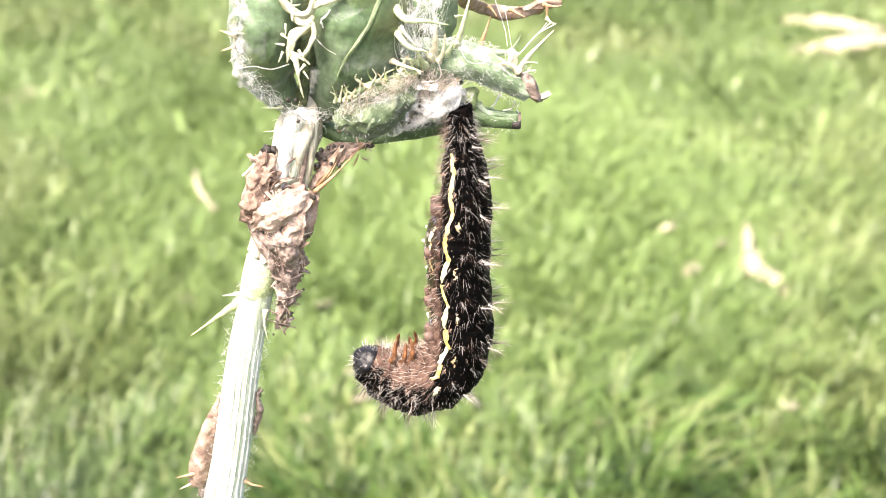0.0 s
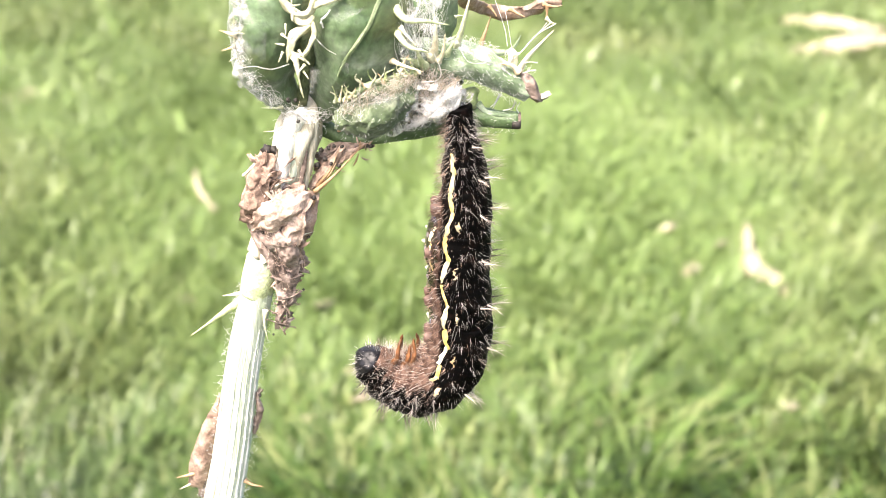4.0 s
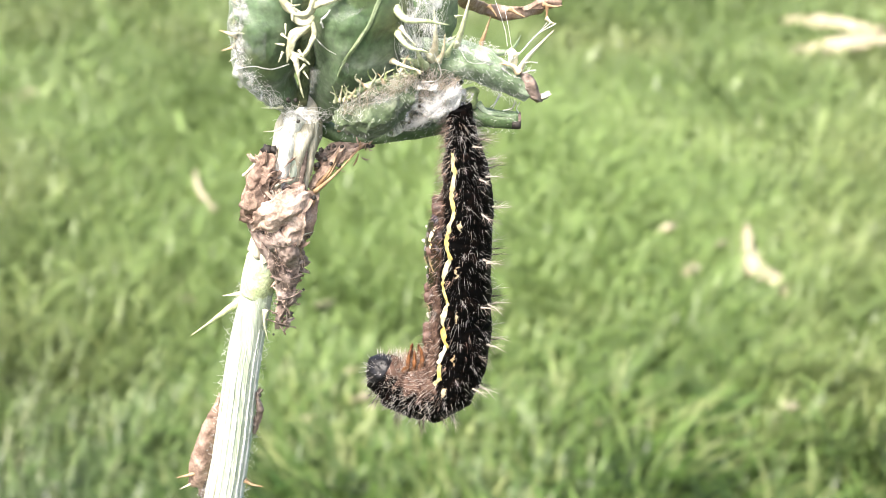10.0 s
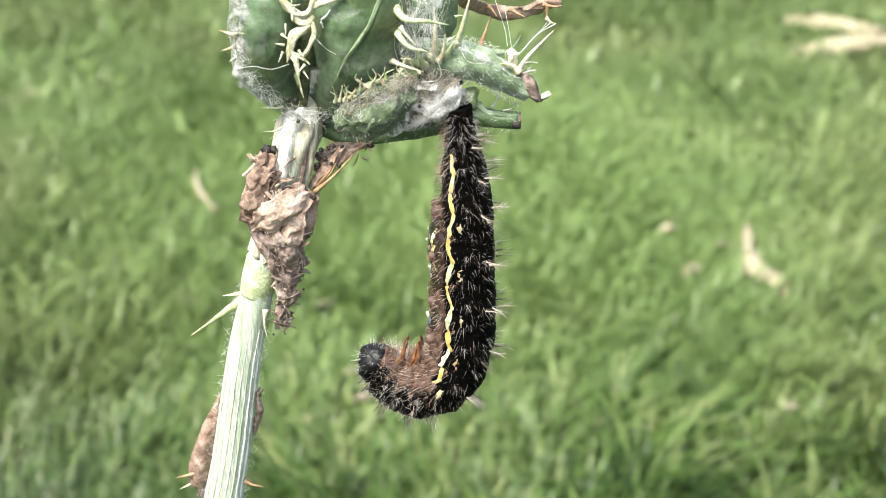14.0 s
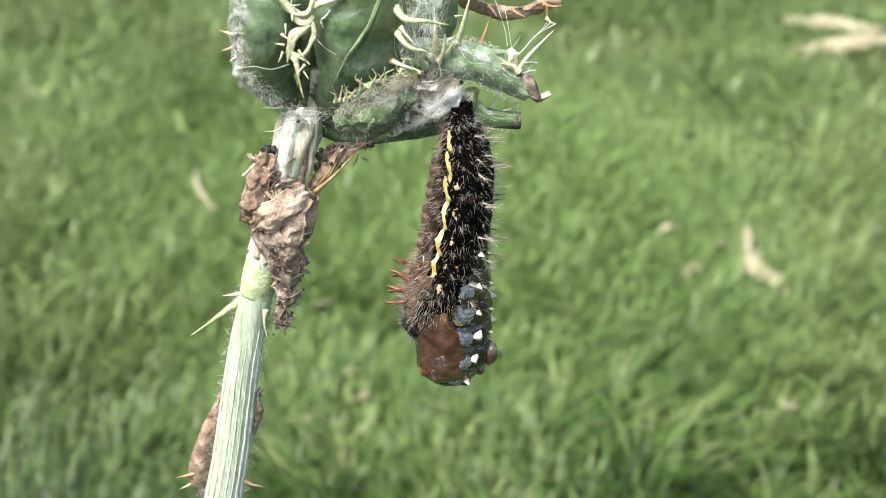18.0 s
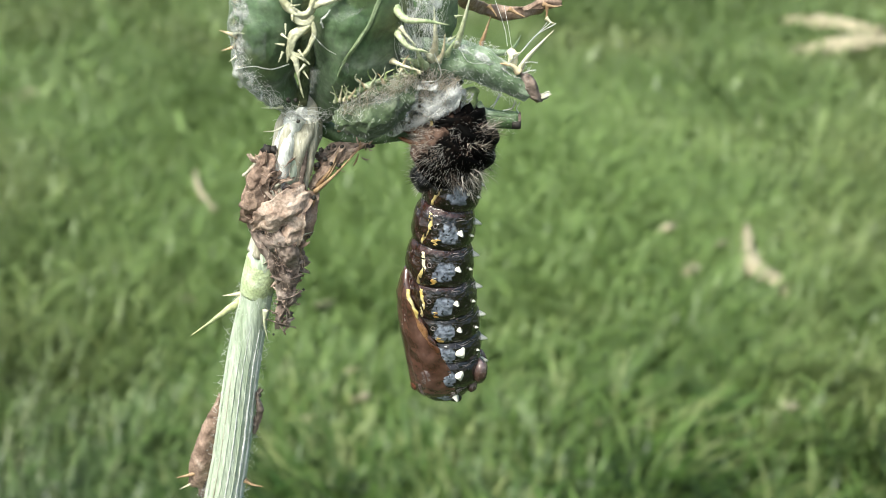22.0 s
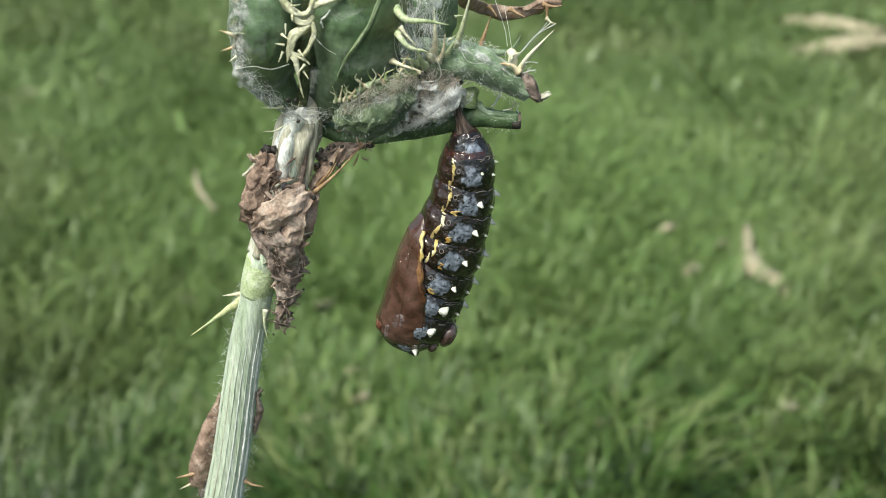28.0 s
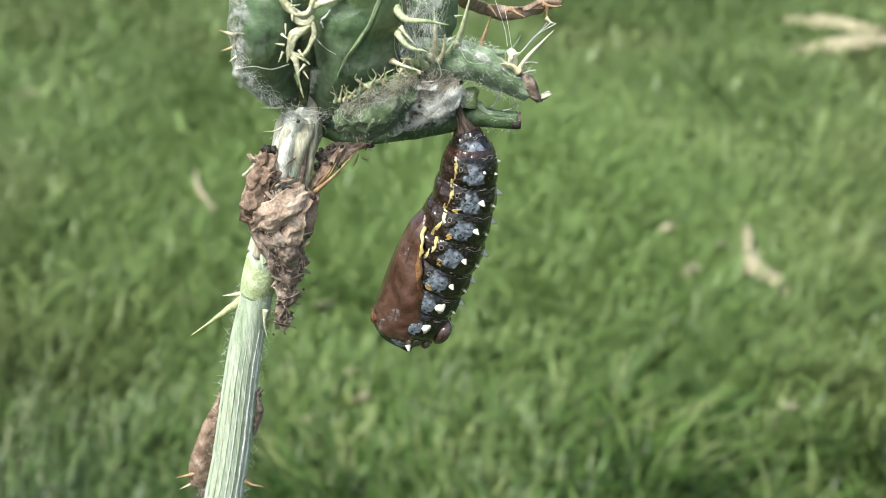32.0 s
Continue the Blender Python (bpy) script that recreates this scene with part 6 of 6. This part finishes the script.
def frame_on(pts, where, side=0.0, twist=0.0, tilt=0.0, roll=0.0, back=0.0):
    """The pose at a fraction of the way along the body's line, in its thing's space."""
    line = spline(pts, 81)
    k = max(0.0, min(1.0, where)) * 80
    i = min(int(k), 79)
    p = line[i].lerp(line[i + 1], k - i)
    a, b = line[max(0, i - 2)], line[min(80, i + 3)]
    d = (b - a).normalized()
    turn = math.degrees(math.atan2(-d.x, -d.y))
    m = Matrix.Translation(((p.x - HANG[0]) * MM, back * MM, (p.y - HANG[2]) * MM)) @ pose(0, 0, 0, 0, turn + tilt, 0) @ pose(0, 0, 0, roll, 0, twist)
    return m @ Matrix.Translation((side * MM, 0, 0))


def larva(t, crumple, *pts, back=0.0):
    """The skin's line from the tail to the head; crumple: how far its rings are pushed out of line, 0..1; back: how far the wide rings slip behind, in mm."""
    for i, (ob, where) in enumerate(SEGMENTS):
        rng = random.Random(i)
        tilt, roll, twist = (rng.uniform(-1, 1) * crumple * q for q in (18, 14, 16))
        twist -= 20 * crumple
        if i < 12:
            where *= 1 - (0.5 if i < 9 else 0.34) * max(0.0, min(1.0, (crumple - 0.15) / 0.35))
        LARVA_ROWS.setdefault(ob.name, []).append((t, frame_on(pts, where, 0, twist, tilt, roll, back * (0.5 if i < 2 else 1.0 if i < 8 else 0.12))))


def fallen(t):
    """The cast skin lies in a heap on the lawn."""
    for i, (ob, where) in enumerate(SEGMENTS):
        rng = random.Random(i)
        m = pose(0.02 * where - 0.03, 0.01 + 0.004 * rng.random(), 0.018 + 0.003 * rng.random(), 90 * rng.uniform(0.6, 0.9), 40 * rng.uniform(-1, 1), 0)
        LARVA_ROWS.setdefault(ob.name, []).append((t, Matrix.Translation(-Vector(HANG) * MM) @ m))


def pupa(t, twist, out, *pts):
    """out: how far the front body has come free of the skin, 0..1. The tail's rings telescope, the front body is stiff."""
    line = spline(pts, 81)
    length = sum((b - a).length for a, b in zip(line, line[1:]))
    for ob, share, height, free, packed in SHELLS:
        side = packed + (free - packed) * out
        if height is None:
            m = frame_on(pts, (1.9 + share * (length - 15.2)) / length, side, twist, 0, 0, 0.9 * (1 - out))
        else:
            m = frame_on(pts, 1 - 6.5 / length, side, twist, 0, 0, 0.9 * (1 - out)) @ Matrix.Translation((0, 0, height * MM))
        PUPA_ROWS.setdefault(ob.name, []).append((t, m))


def motions():
    top, low = (1.46, 412.13), (1.25, 412.68)
    larva(0, 0, top, (2.04, 404.66), (1.66, 396.24), (1.82, 388.59), (-0.23, 383.78), (-4.59, 383.1), (-7.61, 385.27))
    larva(3.5, 0, top, (2.04, 404.66), (1.66, 396.24), (1.77, 388.59), (-0.23, 383.65), (-4.42, 382.97), (-7.43, 385.27))
    larva(6, 0, top, (2.04, 404.66), (1.55, 396.24), (1.59, 388.59), (-0.35, 383.38), (-4.42, 382.83), (-7.14, 385.4))
    larva(9, 0, top, (2.04, 404.66), (1.55, 396.24), (1.59, 388.59), (-0.35, 383.38), (-4.3, 382.83), (-6.91, 385.4))
    larva(9.5, 0, top, (2.2, 404.66), (1.77, 396.24), (0.8, 388.59), (-1.39, 384.26), (-5.44, 383.92), (-7.73, 384.93))
    larva(10, 0, top, (2.15, 404.66), (1.77, 396.24), (1.6, 388.26), (0.06, 382.9), (-3.84, 382.28), (-6.25, 384.26))
    larva(10.5, 0, top, (2.04, 404.66), (1.77, 396.24), (1.77, 388.59), (-0.12, 383.38), (-4.19, 382.83), (-6.69, 385.13))
    larva(11, 0, top, (2.04, 404.66), (1.88, 396.24), (1.77, 388.26), (0.35, 382.69), (-3.38, 381.87), (-5.8, 383.38))
    larva(11.5, 0, top, (1.93, 404.66), (1.99, 396.24), (2.16, 388.59), (0.35, 383.38), (-3.84, 382.83), (-6.7, 384.73))
    larva(13, 0, top, (1.83, 404.66), (2.11, 396.24), (2.39, 388.59), (0.7, 383.38), (-3.26, 382.83), (-6.23, 384.87))
    larva(14, 0, top, (2.04, 404.66), (2.11, 396.24), (2.05, 388.59), (0.06, 383.38), (-4.19, 382.83), (-7.02, 385.54))
    larva(14.5, 0, top, (2.2, 404.66), (2.33, 396.24), (1.77, 388.26), (-0.23, 382.56), (-4.43, 381.87), (-7.08, 383.38))
    larva(15.2, 0, top, (2.36, 404.66), (2.27, 396.86), (0.91, 389.24), (-1.1, 384.26), (-4.01, 382.56), (-6.04, 383.24))
    larva(15.9, 0, top, (2.89, 405.24), (1.54, 397.48), (-0.79, 390.54), (-2.81, 386.61), (-4.56, 384.93), (-5.72, 384.6))
    larva(16.5, 0.1, top, (2.89, 405.82), (1.70, 398.7), (-0.01, 391.83), (-4.39, 386.47))
    larva(17, 0.1, top, (2.19, 405.82), (1.32, 398.7), (0.47, 391.51), (-2.63, 385.67))
    larva(17.5, 0.15, top, (2.55, 406.97), (1.53, 400.52), (-0.32, 395), (-3.72, 389.76))
    larva(18, 0.2, top, (2.03, 406.4), (1.52, 401.12), (0.41, 395.62), (-2.47, 389.89))
    larva(18.5, 0.25, top, (2.02, 406.97), (1.41, 402.31), (-0.02, 398.09), (-3.07, 393.1))
    larva(19, 0.3, top, (2.23, 407.54), (1.67, 403.78), (-0.11, 400.22), (-3.32, 396.37))
    larva(19.5, 0.4, (1.47, 411.2), (2.33, 407.83), (1.29, 405.13), (-0.76, 402.9), (-3.06, 400.4), back=0.3)
    larva(20, 0.5, (1.16, 410.36), (1.69, 408.34), (0.64, 406.51), (-0.75, 404.95), (-2.16, 403.25), back=0.7)
    larva(21, 0.6, (1.05, 410.19), (1.48, 408.79), (0.64, 407.88), (-0.43, 406.86), (-1.5, 405.36), back=0.7)
    larva(22, 0.7, (1.16, 410.19), (1.48, 408.9), (0.58, 408.11), (-0.59, 407.08), (-1.44, 405.65), back=0.7)
    larva(22.6, 0.8, (1.16, 410.47), (1.06, 409.24), (-0.21, 408.45), (-1.7, 408), (-2.98, 406.97), back=0.7)
    larva(22.8, 0.9, (-0.47, 412.3), (-0.63, 410.81), (-1.69, 409.35), (-2.97, 407.54), (-4.37, 406.51), back=5)
    larva(23, 0.9, (-0.99, 413.12), (-0.84, 411.47), (-1.68, 409.8), (-3.39, 408.22), (-5.43, 407.08), back=6)
    larva(23.2, 0.9, (-0.99, 412.85), (-0.84, 411.2), (-1.79, 409.52), (-2.98, 407.43), (-4.27, 406.28), back=6)
    larva(23.4, 0.9, (-0.73, 413.94), (-1.46, 412.57), (-3.14, 411.36), (-4.94, 410.36), (-6.95, 409.8), back=7)
    fallen(23.5)
    fallen(32)
    for t in (0, 10):
        pupa(t, 90, 0, (1.5, 400.4), (1.4, 396), (1.4, 391), (0.8, 386))
    pupa(13, 90, 0, (1.6, 400.4), (1.65, 396), (1.8, 391), (1.2, 386))
    pupa(14.5, 90, 0, (1.8, 400.4), (1.8, 396), (1.35, 391), (0.5, 386))
    pupa(15.2, 75, 0.1, (2.3, 402.5), (2.2, 398), (1.6, 392.5), (0.3, 387))
    pupa(15.9, 25, 0.35, (1.9, 408), (2.59, 403.49), (1.34, 395), (-0.81, 384.93))
    pupa(16.5, -8, 0.8, (1.46, 412.02), (2.58, 404.66), (1.16, 397.48), (-1.04, 383.38))
    pupa(17, 0, 0.9, (1.46, 412.02), (2.2, 405.24), (1.16, 396.24), (-0.23, 381.87))
    pupa(17.5, 0, 1, (1.46, 412.02), (2.56, 406.4), (1.53, 399.31), (-1.04, 384.26))
    pupa(18, 14, 1, (1.46, 412.02), (2.19, 406.4), (1.7, 398.7), (1.04, 383.58))
    pupa(18.5, 14, 1, (1.46, 412.02), (2.19, 406.4), (1.7, 398.7), (0.93, 383.51))
    pupa(19, 6, 1, (1.46, 412.3), (2.46, 405.82), (1.21, 397.48), (0.58, 383.1))
    pupa(19.5, 0, 1, (1.46, 412.3), (2.19, 406.4), (0.61, 397.48), (0, 382.9))
    pupa(20, 0, 1, (1.35, 412.46), (1.92, 406.4), (0.22, 397.48), (-0.46, 382.9))
    pupa(21, 0, 1, (1.35, 412.46), (1.65, 406.4), (0.06, 397.48), (-0.58, 382.21))
    pupa(22, 0, 1, low, (1.71, 406.4), (0.22, 397.48), (0.35, 381.73))
    pupa(22.4, -3, 1, low, (1.28, 406.4), (0.17, 397.48), (1.11, 380.84))
    pupa(22.6, -8, 1, (1.46, 412.3), (1.07, 404.66), (0.17, 396.24), (1.52, 380.35))
    pupa(22.8, -14, 1, (3.03, 411.58), (2.46, 405.82), (0.71, 398.7), (0.17, 384.93))
    pupa(22.9, 14, 1, (2.92, 412.13), (3.73, 406.4), (2.2, 398.09), (-3.32, 387.6))
    pupa(23, 62, 1, (2.3, 411.75), (2.57, 405.24), (3.1, 396.24), (3.44, 386.47))
    pupa(23.1, 26, 1, (2.09, 412.02), (3.1, 405.82), (4.63, 397.48), (7.84, 380.84))
    pupa(23.2, 86, 1, (1.62, 412.3), (2.89, 405.24), (4.08, 397.48), (5.4, 380.14))
    pupa(23.3, 34, 1, (1.67, 412.3), (3.63, 405.82), (3.18, 398.7), (-0.51, 387.93))
    pupa(23.4, 14, 1, (1.46, 412.68), (3.08, 407.54), (2.07, 401.12), (-5.24, 391.83))
    pupa(23.5, 30, 1, low, (2.3, 405.82), (0, 396.86), (-3.93, 384.26))
    pupa(23.6, -4, 1, low, (-1.39, 406.68), (0.05, 398.7), (5.2, 384.6))
    pupa(23.7, -31, 1, low, (-1.81, 406.68), (-0.88, 399.61), (4.66, 389.24))
    pupa(23.8, -4, 1, low, (-1.17, 406.97), (0.6, 398.7), (6.93, 384.6))
    pupa(23.9, 26, 1, low, (3.4, 407.26), (0.88, 398.09), (-8.49, 386.47))
    pupa(24, 30, 1, low, (1.0, 406.97), (3.6, 398.7), (9.0, 382.5))
    pupa(24.1, 14, 1, low, (2.44, 407.54), (1.36, 400.52), (-3.85, 390.35))
    pupa(24.2, -21, 1, low, (0.43, 406.4), (0.44, 397.48), (1.03, 387.14))
    pupa(24.3, -46, 1, low, (-1.81, 406.97), (-0.49, 398.7), (4.77, 389.24))
    pupa(24.4, 32, 1, low, (3.61, 407.54), (0.88, 398.7), (-7.4, 386.74))
    pupa(24.5, 17, 1, low, (3.61, 407.54), (1.2, 400.22), (-6.17, 392.79))
    pupa(24.6, 14, 1, low, (3.5, 407.54), (1.53, 400.22), (-5.96, 392.15))
    pupa(24.7, 14, 1, low, (3.35, 407.26), (1.64, 399.91), (-5.21, 390.41))
    pupa(24.8, 2, 1, low, (2.66, 406.97), (1.37, 398.7), (-2.62, 389.05))
    pupa(24.9, -58, 1, low, (-1.81, 407.26), (-1.42, 400.52), (2.95, 389.37))
    pupa(25, 29, 1, low, (2.46, 405.24), (1.72, 396.24), (0.06, 381.53))
    pupa(25.1, 29, 1, low, (2.36, 404.66), (2.11, 395.62), (1.64, 381.18))
    pupa(25.2, 14, 1, low, (3.08, 407.54), (1.74, 400.82), (-5.86, 391.44))
    pupa(25.3, 14, 1, low, (3.61, 407.54), (1.53, 400.52), (-6.06, 392.59))
    pupa(25.5, 0, 1, low, (3.51, 407.26), (1.53, 400.22), (-5.97, 391.7))
    pupa(26.5, -3, 1, low, (3.08, 407.26), (1.53, 399.91), (-4.99, 389.57))
    pupa(27.5, 0, 1, low, (3.19, 407.26), (1.75, 400.22), (-4.88, 389.57))
    pupa(27.7, 0, 1, low, (2.82, 406.97), (1.37, 399.31), (-3.44, 387))
    pupa(27.9, 2, 1, low, (2.56, 406.4), (1.1, 399.01), (-3.44, 387))
    pupa(28.1, 0, 1, low, (2.98, 407.26), (1.37, 400.04), (-4.44, 388.59))
    pupa(28.5, 0, 1, low, (3.19, 407.26), (1.47, 400.28), (-5.11, 389.57))
    pupa(29, 0, 1, low, (3.08, 407.26), (1.47, 400.16), (-4.78, 388.85))
    pupa(29.5, 0, 1, low, (2.82, 406.97), (1.31, 399.79), (-4, 388))
    pupa(30, 0, 1, low, (3.08, 407.26), (1.47, 400.16), (-4.61, 388.59))
    pupa(31, 0, 1, low, (3.08, 407.26), (1.47, 400.16), (-4.67, 388.46))
    pupa(32, 0, 1, low, (2.98, 407.26), (1.37, 400.04), (-4.45, 388.19))
    for rows, things in ((LARVA_ROWS, caterpillar.children), (PUPA_ROWS, chrysalis.children)):
        for ob in things:
            walk(ob, rows[ob.name])


motions()
